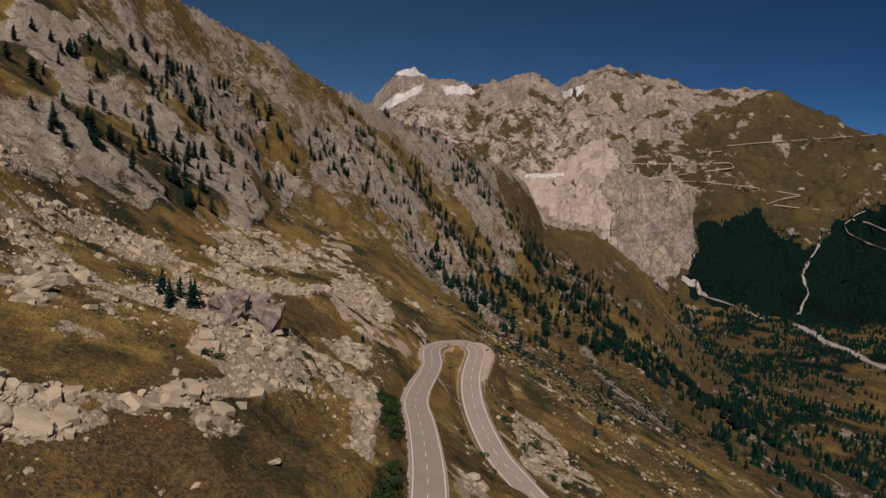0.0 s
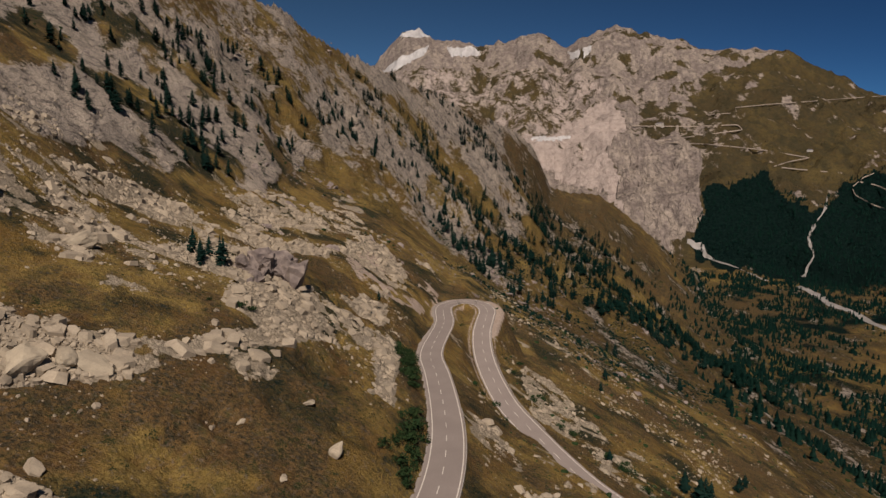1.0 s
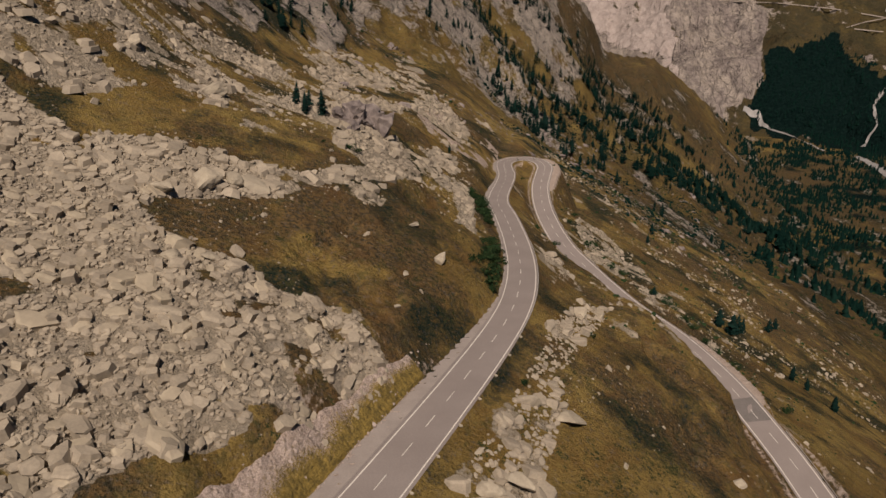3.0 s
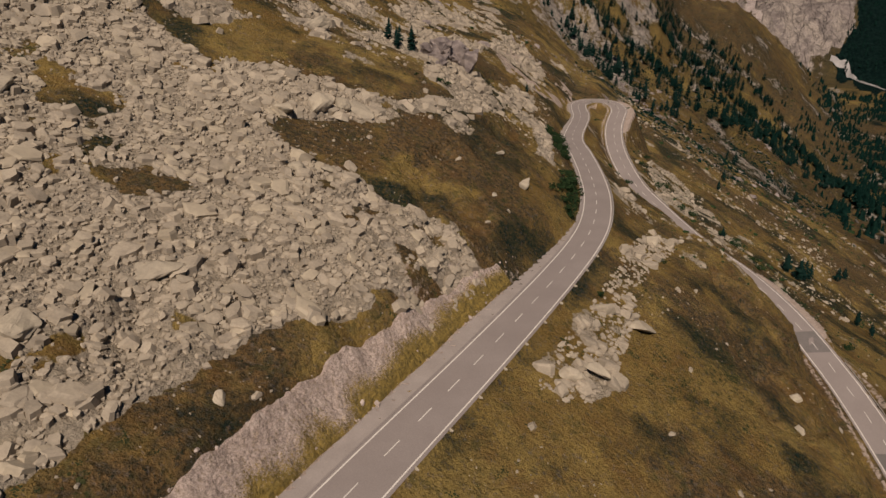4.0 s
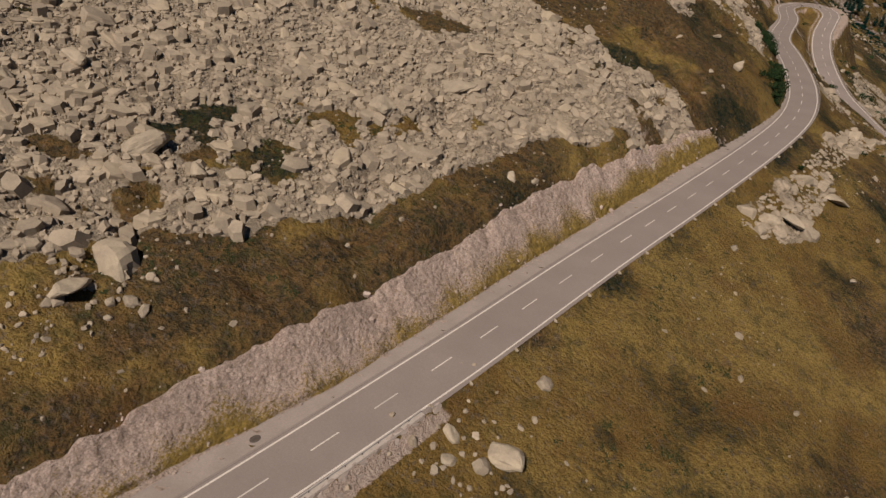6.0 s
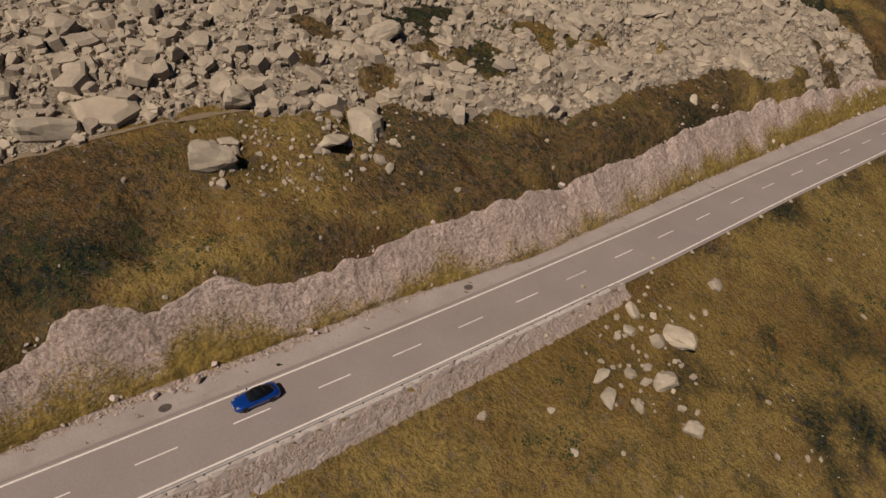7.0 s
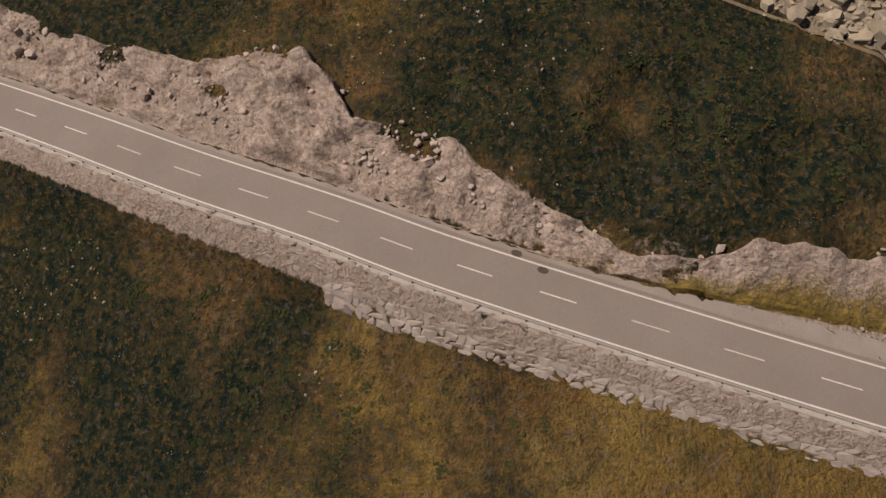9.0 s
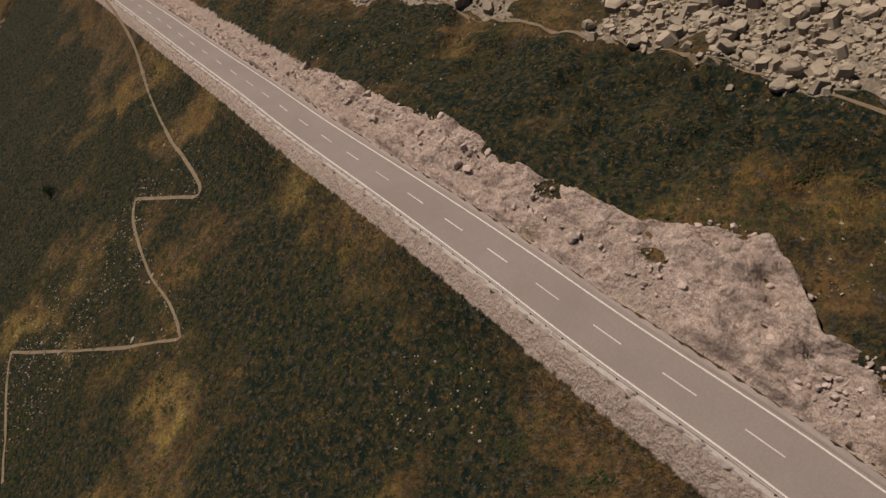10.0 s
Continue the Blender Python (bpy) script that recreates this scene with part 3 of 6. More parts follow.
_pull = np.where(_at > _turn + 4, np.interp(ROAD[_at, 1], [108, 118, 138, 152, 256, 270, 296], [0, 7.4, 6.8, 0, 0, 6.8, 7.8]), 0)
_bank = np.maximum(_bank, 0.9 * (_rise < 0) * (_dist < _pull + 0.5))
_bank = np.maximum(_bank, 0.42 * inside(GX, GY, [(-40, 61), (-32, 60), (-30, 51), (-35, 31), (-38, 18), (-44, 18), (-42, 40)], 1.5, 6) * smooth(-0.3, 0.3, fbm(GX, GY, 5, 4, 134)))
_hang = (GX - slope_line(GY)[0]) * 0.92  # how far out below the high road
_heath = np.clip(0.45 + 0.9 * fbm(GX, GY, 24, 4, 141) + 0.12 * inside(GX, GY, MEADOW) - 0.5 * blob(GX, GY, -21, 105, 8, 55, 4) + 0.3 * smooth(-118, -150, GY) + 0.2 * inside(GX, GY, HEATH_REAR) - 0.65 * smooth(0, 8, _hang) * smooth(46, 16, _hang) * smooth(85, 30, GY) * smooth(-132, -102, GY), 0, 1)
_lush = np.clip(0.27 + 1.0 * fbm(GX, GY, 22, 4, 143) + 0.8 * fbm(GX, GY, 7, 4, 145) + 0.2 * smooth(-105, -155, GY) * (_hang > 0) + 0.34 * smooth(5, 16, _hang) * smooth(-118, -146, GY) + 0.42 * inside(GX, GY, GREEN_SLOPE, 6, 20) * (1 - 0.5 * blob(GX, GY, -98, -205, 14, 30, -25)) + 0.3 * smooth(-90, -125, GY) * (_hang < 0) + 0.36 * inside(GX, GY, DARK_HEATH, 4, 12) - 0.4 * blob(GX, GY, -36, 46, 14, 24) - 0.22 * inside(GX, GY, MEADOW) + 0.3 * inside(GX, GY, CLIFFS) - 0.32 * smooth(0, 20, _hang) * smooth(170, 110, GY) * smooth(-126, -92, GY), 0, 1)
BANK_Y = np.interp(GY, [-400, -40, 45, 65, 90], [1, 1, 0.9, 0.3, 0.0])
ground = grid_object("ground", GX, GY, GZ, {"scree": _scree, "rock": _rock, "bank": _bank, "heath": _heath, "lush": _lush}, TURF)
tagged(ground, "steep alpine hillside of golden grass, heath and rubble", "ground", kind="structure")

# the land beyond, in rings round the start of the flight
_az = np.r_[np.arange(-180, -42, 2.0), np.arange(-42, 42, 0.1), np.arange(42, 181, 2.0)]
_rr = np.r_[np.arange(110, 400, 12.0), 400 * 1.0115 ** np.arange(0, 150), np.arange(2230, 4760, 17.0)]
PA, PR = np.meshgrid(np.radians(_az), _rr)
PX, PY = EYE0[0] + PR * np.sin(PA), EYE0[1] + PR * np.cos(PA)
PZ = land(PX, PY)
_in = smooth(-2, 12, PX - NEAR[0]) * smooth(-2, 12, NEAR[1] - PX) * smooth(-2, 12, PY - NEAR[2]) * smooth(-2, 12, NEAR[3] - PY)
_lm = (1 - smooth(1500, 1900, PR)) * smooth(420, 520, PR) * smooth(12, 2, np.degrees(PA))
_cl = _lm * smooth(-0.3, 0.0, fbm(PX * 1.2 + 0.5 * PY, PY * 0.5, 90, 4, 113))
PZ = PZ + _cl * (18 * (ridged(PX * 0.8 + PY * 0.25, PY * 0.5, 75, 5, 121) - 0.6) + 7 * (ridged(PX + 0.5 * PY, PY * 0.6, 22, 3, 122) - 0.6))
PZ = PZ - 14 * _in
_b, _e = bearing(PX, PY, PZ)
_fade = smooth(1700, 1950, PR)
_n1, _n2 = fbm(PX, PY, 90, 4, 151), fbm(PX, PY, 300, 4, 153)
PALE = [(5.7, -1.0), (8.5, -0.2), (11.3, 2.7), (12.6, 2.5), (12.2, -1.2), (12.8, -4.0), (13.6, -6.4), (11.4, -5.0), (6.5, -4.1)]
BASIN = [(-7, 4.5), (-2.4, 5.2), (3.3, 5.0), (8.9, 4.8), (11.7, 2.9), (9.0, -0.3), (4.2, -0.8), (-5, 1.7)]
SNOWS = [[(-6.9, 4.7), (-5.2, 6.0), (-2.8, 6.9), (-3.1, 6.3), (-5.7, 4.9)], [(-1.3, 6.7), (0.8, 6.8), (1.5, 6.1), (-1.0, 6.0)], [(-5.3, 7.6), (-4.5, 8.3), (-3.4, 8.3), (-2.1, 7.6), (-3.6, 7.5)],
         [(8.6, 6.1), (9.6, 6.3), (9.4, 5.7), (8.8, 5.6)], [(9.8, 6.4), (10.6, 6.6), (10.2, 5.9), (9.9, 5.7)], [(5.6, -0.7), (8.9, -0.55), (8.9, -0.9), (5.6, -1.0)]]
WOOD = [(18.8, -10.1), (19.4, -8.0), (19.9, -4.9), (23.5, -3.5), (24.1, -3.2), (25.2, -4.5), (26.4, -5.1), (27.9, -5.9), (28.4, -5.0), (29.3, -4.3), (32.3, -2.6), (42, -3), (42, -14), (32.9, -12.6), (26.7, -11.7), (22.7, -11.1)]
CRAG = [(12.0, -1.4), (17.1, -0.3), (18.7, -2.1), (20.0, -8.0), (17.9, -9.3), (14.0, -8.4), (12.4, -5.5)]
CREST_ROCK = [(-9, 3.0), (-5.2, 9), (6.1, 9), (12.5, 9), (19.4, 8), (26.6, 6), (23.0, 5.2), (17.0, 3.4), (13, 0), (11.7, 2.0), (2.4, 3)]
_pale = _fade * np.maximum(inside(_b, _e, PALE, 1.6, 2.2) * np.clip(0.85 + 0.5 * _n1, 0, 1), 0.5 * inside(_b, _e, BASIN, 0.6, 2.0) * np.clip(0.7 + _n1, 0, 1))
_snow = _fade * np.max([inside(_b, _e, p, 0.12, 0.6) for p in SNOWS], axis=0)
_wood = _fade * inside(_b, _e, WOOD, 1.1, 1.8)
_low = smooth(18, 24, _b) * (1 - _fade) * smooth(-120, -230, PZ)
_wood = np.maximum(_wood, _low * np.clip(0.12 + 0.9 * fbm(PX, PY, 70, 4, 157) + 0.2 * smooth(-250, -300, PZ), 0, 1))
_crag = _fade * np.maximum(inside(_b, _e, CRAG, 0.9, 2.0), inside(_b, _e, CREST_ROCK, 0.9, 2.0) * np.clip(0.75 + _n1, 0, 1))
_n3 = fbm(PX * 1.3, PY * 0.7, 38, 5, 155)
_high = smooth(-2.5, 3.0, _e + 0.28 * (_b + 4))
_face = (1 - _fade) * np.clip(np.maximum(_cl * 0.6 * smooth(11, 3, _b), 0.32 * _high + 0.2) + 0.6 * _n3, 0, 0.78)
_rockf = np.maximum(_crag, np.maximum(_face, rock_mask(PX, PY)))
_rockf = np.maximum(_rockf, _fade * np.clip(np.interp(_b, [13, 17, 21], [0.85, 0.45, 0.03]) + 0.9 * _n1 + 0.3 * fbm(PX, PY, 30, 3, 158), 0, 1) * 0.95)
_rockf = _rockf * (1 - 0.85 * _pale)
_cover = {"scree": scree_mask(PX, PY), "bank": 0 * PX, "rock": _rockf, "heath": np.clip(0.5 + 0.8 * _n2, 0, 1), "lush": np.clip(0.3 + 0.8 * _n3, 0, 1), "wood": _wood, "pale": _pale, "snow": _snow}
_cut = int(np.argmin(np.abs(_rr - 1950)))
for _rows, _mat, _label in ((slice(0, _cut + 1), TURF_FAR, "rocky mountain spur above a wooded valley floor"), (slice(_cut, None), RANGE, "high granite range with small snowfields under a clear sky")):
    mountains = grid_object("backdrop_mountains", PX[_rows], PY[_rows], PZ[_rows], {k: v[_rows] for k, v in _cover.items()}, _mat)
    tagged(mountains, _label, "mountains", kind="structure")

# ---- road ----


def ribbon(name, i0, i1, offs, lift, mat, parent=None, step=1, label=""):
    """A strip along the road between two offsets from its centre."""
    k = np.arange(i0, i1, step)
    verts, faces = [], []
    for o in offs:
        w = np.broadcast_to(o, len(ROAD))
        verts += [(ROAD[j, 0] + ROAD_SIDE[j, 0] * w[j], ROAD[j, 1] + ROAD_SIDE[j, 1] * w[j], ROAD_Z[j] + lift) for j in k]
    m = len(k)
    for a in range(len(offs) - 1):
        faces += [(a * m + q, a * m + q + 1, (a + 1) * m + q + 1, (a + 1) * m + q) for q in range(m - 1)]
    return mesh_object(name, verts, faces, mat, parent, label)


road = ribbon("road", 0, len(ROAD), (4.3, 0, -4.3), 0.02, ASPHALT)
tagged(road, "grey asphalt mountain pass road with white lines", "road", kind="structure")
OUTER = np.where(np.arange(len(ROAD)) < _turn, np.interp(ROAD[:, 1], [-62, -36], [3.2, 3.67]), 3.67)  # centre to the line on the open side
ribbon("edge_line", 0, len(ROAD), (HALF + 0.11, HALF - 0.11), 0.03, PAINT, road, label="white edge line")
ribbon("edge_line", 0, len(ROAD), (0.11 - OUTER, -0.11 - OUTER), 0.03, PAINT, road, label="white edge line")

# ---- stones ----
rng = np.random.default_rng(5)


def hull(seed, points=13, flat=0.6, cut=0.75):
    """An angular stone about 1 m across: the hull of points pushed out towards a box."""
    r = np.random.default_rng(seed)
    p = r.normal(size=(points, 3))
    p /= np.linalg.norm(p, axis=1)[:, None]
    p = np.sign(p) * np.abs(p) ** cut * np.array([0.56, 0.44, 0.5 * flat]) * r.uniform(0.8, 1.1, (points, 1))
    bm = bmesh.new()
    for v in p:
        bm.verts.new(v)
    out = bmesh.ops.convex_hull(bm, input=bm.verts)
    loose = {e for e in out["geom_interior"] + out["geom_unused"] if isinstance(e, bmesh.types.BMVert)}
    bmesh.ops.delete(bm, geom=list(loose), context="VERTS")
    bmesh.ops.recalc_face_normals(bm, faces=bm.faces)
    bm.verts.index_update()
    verts = np.array([v.co[:] for v in bm.verts])
    faces = np.array([[v.index for v in f.verts] for f in bm.faces if len(f.verts) == 3])
    bm.free()
    return verts, faces


def slab(seed, worn=True):
    """A block about 1 m across: an uneven six-sided outline, a shoulder where it is worn, a flattish top."""
    r = np.random.default_rng(seed)
    a = np.sort(np.linspace(0, 2 * math.pi, 7)[:6] + r.uniform(-0.36, 0.36, 6))
    out = np.stack([np.cos(a) * 0.56, np.sin(a) * 0.44], 1) * r.uniform(0.8, 1.15, (6, 1))
    top, lean, tall = r.uniform(0.66, 0.84), r.normal(0, 0.06, 2), r.uniform(0.2, 0.32)
    v = [(x, y, -0.3) for x, y in out] + [(x * 0.98, y * 0.98, tall * r.uniform(0.45, 0.75)) for x, y in out]
    v += [(x * top + lean[0], y * top + lean[1], tall * r.uniform(0.88, 1.1)) for x, y in out] + [(lean[0], lean[1], tall * r.uniform(1.0, 1.15))]
    if not worn:
        v = v[:6] + v[12:]
    f, m = [], len(v) - 7
    for k in range(0, m, 6):
        for i in range(6):
            j = (i + 1) % 6
            f += [(k + i, k + j, k + 6 + j), (k + i, k + 6 + j, k + 6 + i)]
    return np.array(v), np.array(f + [(m + i, m + (i + 1) % 6, m + 6) for i in range(6)])


HULLS = [hull(k, 12 + k % 4, 0.5 + 0.06 * (k % 6)) for k in range(20)]


def turns(yaw, tx, ty):
    """Rotation matrices from a heading and two small tilts, in radians."""
    cz, sz, cx, sx, cy, sy = np.cos(yaw), np.sin(yaw), np.cos(tx), np.sin(tx), np.cos(ty), np.sin(ty)
    o, i = np.zeros_like(yaw), np.ones_like(yaw)
    rz = np.stack([cz, -sz, o, sz, cz, o, o, o, i], -1).reshape(-1, 3, 3)
    rx = np.stack([i, o, o, o, cx, -sx, o, sx, cx], -1).reshape(-1, 3, 3)
    ry = np.stack([cy, o, sy, o, i, o, -sy, o, cy], -1).reshape(-1, 3, 3)
    return rx @ ry @ rz


def joined(name, shapes, place, size, rot, which, mat, parent=None, smooth_faces=False):
    """One mesh of many copies of a few shapes."""
    vs, fs, base = [], [], 0
    for k, (v, f) in enumerate(shapes):
        m = which == k
        n = int(m.sum())
        if not n:
            continue
        w = np.einsum("nij,nvj->nvi", rot[m], v[None] * size[m][:, None, :]) + place[m][:, None, :]
        vs.append(w.reshape(-1, 3))
        fs.append((f[None] + (np.arange(n) * len(v))[:, None, None] + base).reshape(-1, 3))
        base += n * len(v)
    v, f = np.concatenate(vs), np.concatenate(fs)
    me = bpy.data.meshes.new(name)
    me.vertices.add(len(v))
    me.vertices.foreach_set("co", v.astype(np.float32).ravel())
    me.loops.add(f.size)
    me.loops.foreach_set("vertex_index", f.ravel().astype(np.int32))
    me.polygons.add(len(f))
    me.polygons.foreach_set("loop_start", np.arange(0, f.size, 3, dtype=np.int32))
    me.polygons.foreach_set("use_smooth", np.full(len(f), smooth_faces))
    me.update()
    me.materials.append(mat)
    ob = new(name, me)
    if parent:
        ob.parent = parent
    return ob


def surface(x, y):
    """Height of the built ground sheet."""
    i = np.clip(np.searchsorted(_gx, x) - 1, 0, len(_gx) - 2)
    j = np.clip(np.searchsorted(_gy, y) - 1, 0, len(_gy) - 2)
    u, v = (x - _gx[i]) / (_gx[i + 1] - _gx[i]), (y - _gy[j]) / (_gy[j + 1] - _gy[j])
    return (GZ[j, i] * (1 - u) + GZ[j, i + 1] * u) * (1 - v) + (GZ[j + 1, i] * (1 - u) + GZ[j + 1, i + 1] * u) * v


def looked(values, x, y):
    """A mask of the ground sheet, read at points."""
    i = np.clip(np.searchsorted(_gx, x), 0, len(_gx) - 1)
    j = np.clip(np.searchsorted(_gy, y), 0, len(_gy) - 1)
    return values[j, i]


def lie(x, y):
    """Tilts that lay a thing on the slope."""
    gx = (surface(x + 1.5, y) - surface(x - 1.5, y)) / 3
    gy = (surface(x, y + 1.5) - surface(x, y - 1.5)) / 3
    return np.arctan(gy), -np.arctan(gx)


def sample(mask, count, box, gen):
    """Points in a box, drawn by a mask."""
    got = np.zeros((0, 2))
    while len(got) < count:
        p = np.stack([gen.uniform(box[0], box[1], count * 2), gen.uniform(box[2], box[3], count * 2)], 1)
        got = np.concatenate([got, p[mask(p[:, 0], p[:, 1]) > gen.uniform(0.15, 0.85, len(p))]])
    return got[:count]


def strew(name, xy, sizes, mat, gen, parent=None, tilt=0.3, sink=0.15, flat=1.0, shapes=None):
    shapes = shapes or HULLS
    n = len(xy)
    tx, ty = lie(xy[:, 0], xy[:, 1])
    rot = turns(gen.uniform(0, 6.28, n), tx * 0.8 + gen.normal(0, tilt, n), ty * 0.8 + gen.normal(0, tilt, n))
    dims = sizes[:, None] * np.stack([gen.uniform(0.8, 1.3, n), gen.uniform(0.75, 1.15, n), gen.uniform(0.7, 1.2, n) * flat], 1)
    z = surface(xy[:, 0], xy[:, 1]) + sizes * (0.22 - sink) * flat
    return joined(name, shapes, np.column_stack([xy, z]), dims, rot, gen.integers(0, len(shapes), n), mat, parent)


def off_road(x, y):
    return looked(_dist, x, y) > 8.5


def scree_spots(x, y):
    return looked(_scree, x, y) * off_road(x, y)


boulder_field = tagged(new("boulder_field"), "field of pale angular granite boulders on the slope", "boulder field")
SLABS = [slab(400 + k) for k in range(24)]
CHIPS = [slab(440 + k, False) for k in range(24)]
_p = sample(scree_spots, 26000, (-160, -26, -180, 95), rng)
_s = np.minimum(0.6 + 0.6 * rng.pareto(2.8, len(_p)), 3.0)
_o = strew("rubble", _p, _s, STONES, rng, boulder_field, tilt=0.18, flat=1.05, sink=0.1, shapes=CHIPS)
tagged(_o, kind="stuff")
_p = sample(scree_spots, 3200, (-160, -26, -180, 95), rng)
_o = strew("slabs", _p, np.minimum(1.3 + 0.6 * rng.pareto(2.8, len(_p)), 3.8), STONES, rng, boulder_field, tilt=0.14, flat=0.85, sink=0.1, shapes=SLABS)
tagged(_o, kind="stuff")
_p = sample(scree_spots, 19000, (-175, 70, 66, 400), rng)
_o = strew("rubble", _p, np.minimum(0.36 + 0.48 * rng.pareto(2.0, len(_p)), 4.4) * np.where(_p[:, 0] > 5, 0.6, 1.0), STONES, rng, boulder_field, tilt=0.22, flat=0.62, sink=0.06, shapes=CHIPS)
tagged(_o, kind="stuff")
_p = sample(lambda x, y: inside(x, y, SCREE_KNOLL, 2) * off_road(x, y) * 0.8, 560, (-22, 20, 22, 134), rng)
_o = strew("rubble", _p, np.minimum(0.5 + 0.7 * rng.pareto(2.4, len(_p)), 3.2), STONES, rng, boulder_field, tilt=0.25, shapes=SLABS)
tagged(_o, kind="stuff")
_p = sample(scree_spots, 2200, (-215, -137, -235, -150), rng)
_o = strew("rubble", _p, np.minimum(0.6 + 0.6 * rng.pareto(2.8, len(_p)), 3.0), STONES, rng, boulder_field, tilt=0.18, flat=1.05, sink=0.1, shapes=CHIPS)
tagged(_o, kind="stuff")
_p = sample(scree_spots, 1000, (-215, -95, -240, -60), rng)
_o = strew("slabs", _p, np.minimum(1.4 + 0.8 * rng.pareto(2.6, len(_p)), 4.2), STONES, rng, boulder_field, tilt=0.22, flat=1.15, sink=0.08, shapes=SLABS)
tagged(_o, kind="stuff")
# stones that rolled out over the rim of the boulder field
_p = np.concatenate([sample(scree_spots, 4200, (-160, -26, -200, 95), rng), sample(scree_spots, 3400, (-150, 60, 66, 380), rng)])
_p = _p + rng.normal(0, 4.0, _p.shape)
_p = _p[off_road(_p[:, 0], _p[:, 1]) & (looked(_scree, _p[:, 0], _p[:, 1]) < 0.5)]
_o = strew("rubble", _p, np.minimum(0.28 + 0.35 * rng.pareto(2.2, len(_p)), 2.4), STONES, rng, boulder_field, tilt=0.25, sink=0.12, shapes=CHIPS)
tagged(_o, kind="stuff")
# scattered stones in the turf
_any = lambda x, y: 0.5 * off_road(x, y) * smooth(0.0, 0.5, fbm(x, y, 26, 3, 161) + 0.1)
_p = np.concatenate([sample(_any, 4200, (-175, 70, -290, 330), rng), sample(_any, 1500, (-130, -25, 85, 260), rng), sample(lambda x, y: _any(x, y) * (x > slope_line(y)[0]), 1500, (-140, -30, -290, -120), rng),
                     rng.normal(0, 1, (120, 2)) * (5.5, 8) + (-80, -58)])
_o = strew("loose_stones", _p, np.minimum(0.18 + 0.25 * rng.pareto(2.2, len(_p)), np.interp(_p[:, 1], [-110, -70, 0], [0.45, 0.7, 1.6])), STONES, rng, shapes=CHIPS)
tagged(_o, "scattered pale stones lying in the turf", "stones", kind="stuff")
_p = np.concatenate([rng.normal(0, 1, (90, 2)) * (3.2, 6) + (-80, -59), rng.normal(0, 1, (40, 2)) * (2.5, 3) + (-85, -69), rng.normal(0, 1, (70, 2)) * (4, 6) + (-41, -50)])
_o = strew("loose_stones", _p, np.minimum(0.4 + 0.5 * rng.pareto(2.2, len(_p)), 2.0), STONES, rng, shapes=SLABS)
tagged(_o, "pale stones gathered round the great boulders", "stones", kind="stuff")
# rough rock and rubble of the cut bank


def broken_rock():
    """Crumbling pinkish rock: blocks and crevices at two sizes, with earth between."""
    m, n, ln, b = material("cut_bank_rock", 0.95)
    xyz = n.new("ShaderNodeTexCoord").outputs["Object"]
    big, fine, mid = tex(n, ln, 0.3, 5, 0.65), tex(n, ln, 3.5, 6, 0.8), tex(n, ln, 1.1, 5, 0.75)
    lumps = tex(n, ln, 1.7, coords=xyz, kind="F1")
    small = tex(n, ln, 5.0, coords=xyz, kind="F1")
    col = mix(n, ln, ramp(n, ln, big, [(0.35, 0.0), (0.65, 1.0)]), (0.49, 0.378, 0.31), (0.62, 0.49, 0.405))
    col = mix(n, ln, ramp(n, ln, fine, [(0.36, 0.0), (0.56, 1.0)]), mix(n, ln, 0.5, col, (0.2, 0.16, 0.13)), col)
    col = mix(n, ln, ramp(n, ln, mid, [(0.52, 0.0), (0.64, 1.0)]), col, mix(n, ln, 0.5, col, (0.28, 0.205, 0.15)))
    col = mix(n, ln, ramp(n, ln, tex(n, ln, 0.75, 6, 0.8), [(0.36, 0.55), (0.47, 0.0)]), col, (0.14, 0.105, 0.085))
    col = mix(n, ln, ramp(n, ln, tex(n, ln, 1.3, 5, 0.75), [(0.55, 0.0), (0.65, 0.6)]), col, (0.24, 0.175, 0.085))
    col = mix(n, ln, ramp(n, ln, small, [(0.45, 0.0), (0.75, 1.0)]), col, mix(n, ln, 0.35, col, (0.12, 0.095, 0.08)))
    tuft = mix(n, ln, ramp(n, ln, mid, [(0.4, 0.0), (0.6, 1.0)]), (0.28, 0.19, 0.045), (0.14, 0.1, 0.028))
    col = mix(n, ln, edged(n, ln, attr(n, "foot"), fine, 0.7), col, tuft)
    ln.new(col, b.inputs["Base Color"])
    h = maths(n, ln, "SUBTRACT", maths(n, ln, "ADD", maths(n, ln, "MULTIPLY", mid, 1.6), fine), maths(n, ln, "ADD", maths(n, ln, "MULTIPLY", lumps, 0.9), maths(n, ln, "MULTIPLY", small, 0.15)))
    bump(n, ln, b, h, 0.9, 0.3)
    return m


BANKROCK = broken_rock()
BANKSTONE = simple("cut_bank_stone", (0.42, 0.335, 0.28), (0.54, 0.44, 0.37), 0.6, 0.95, 0.05, island=True)


BANK_TOP = ((-330, 6.5), (-245, 7.6), (-230, 10.3), (-212, 10.3), (-202, 12.0), (-189, 10.7), (-171, 11.5), (-168, 13.6), (-160, 17.0), (-156, 14.6), (-152, 10.6), (-142, 12.0), (-138, 9.9), (-129, 7.9), (-122, 7.0), (-116, 8.3),
            (-112, 9.9), (-105, 11.3), (-97, 13.2), (-92, 11.9), (-85, 13.0), (-82, 11.5), (-49, 11.0), (-18, 12.2), (12, 13.1), (34, 12.3), (58, 10.5))


def bank_top(ry, x, y):
    """How far from the road's centre the cutting reaches, by the road's y."""
    t = np.interp(ry, [p[0] for p in BANK_TOP], [p[1] for p in BANK_TOP])
    return np.clip(t + 0.35 * fbm(x, y, 6, 2, 131) + 0.4 * fbm(x, y, 2.4, 3, 132, 0.7), 6.1, 18)


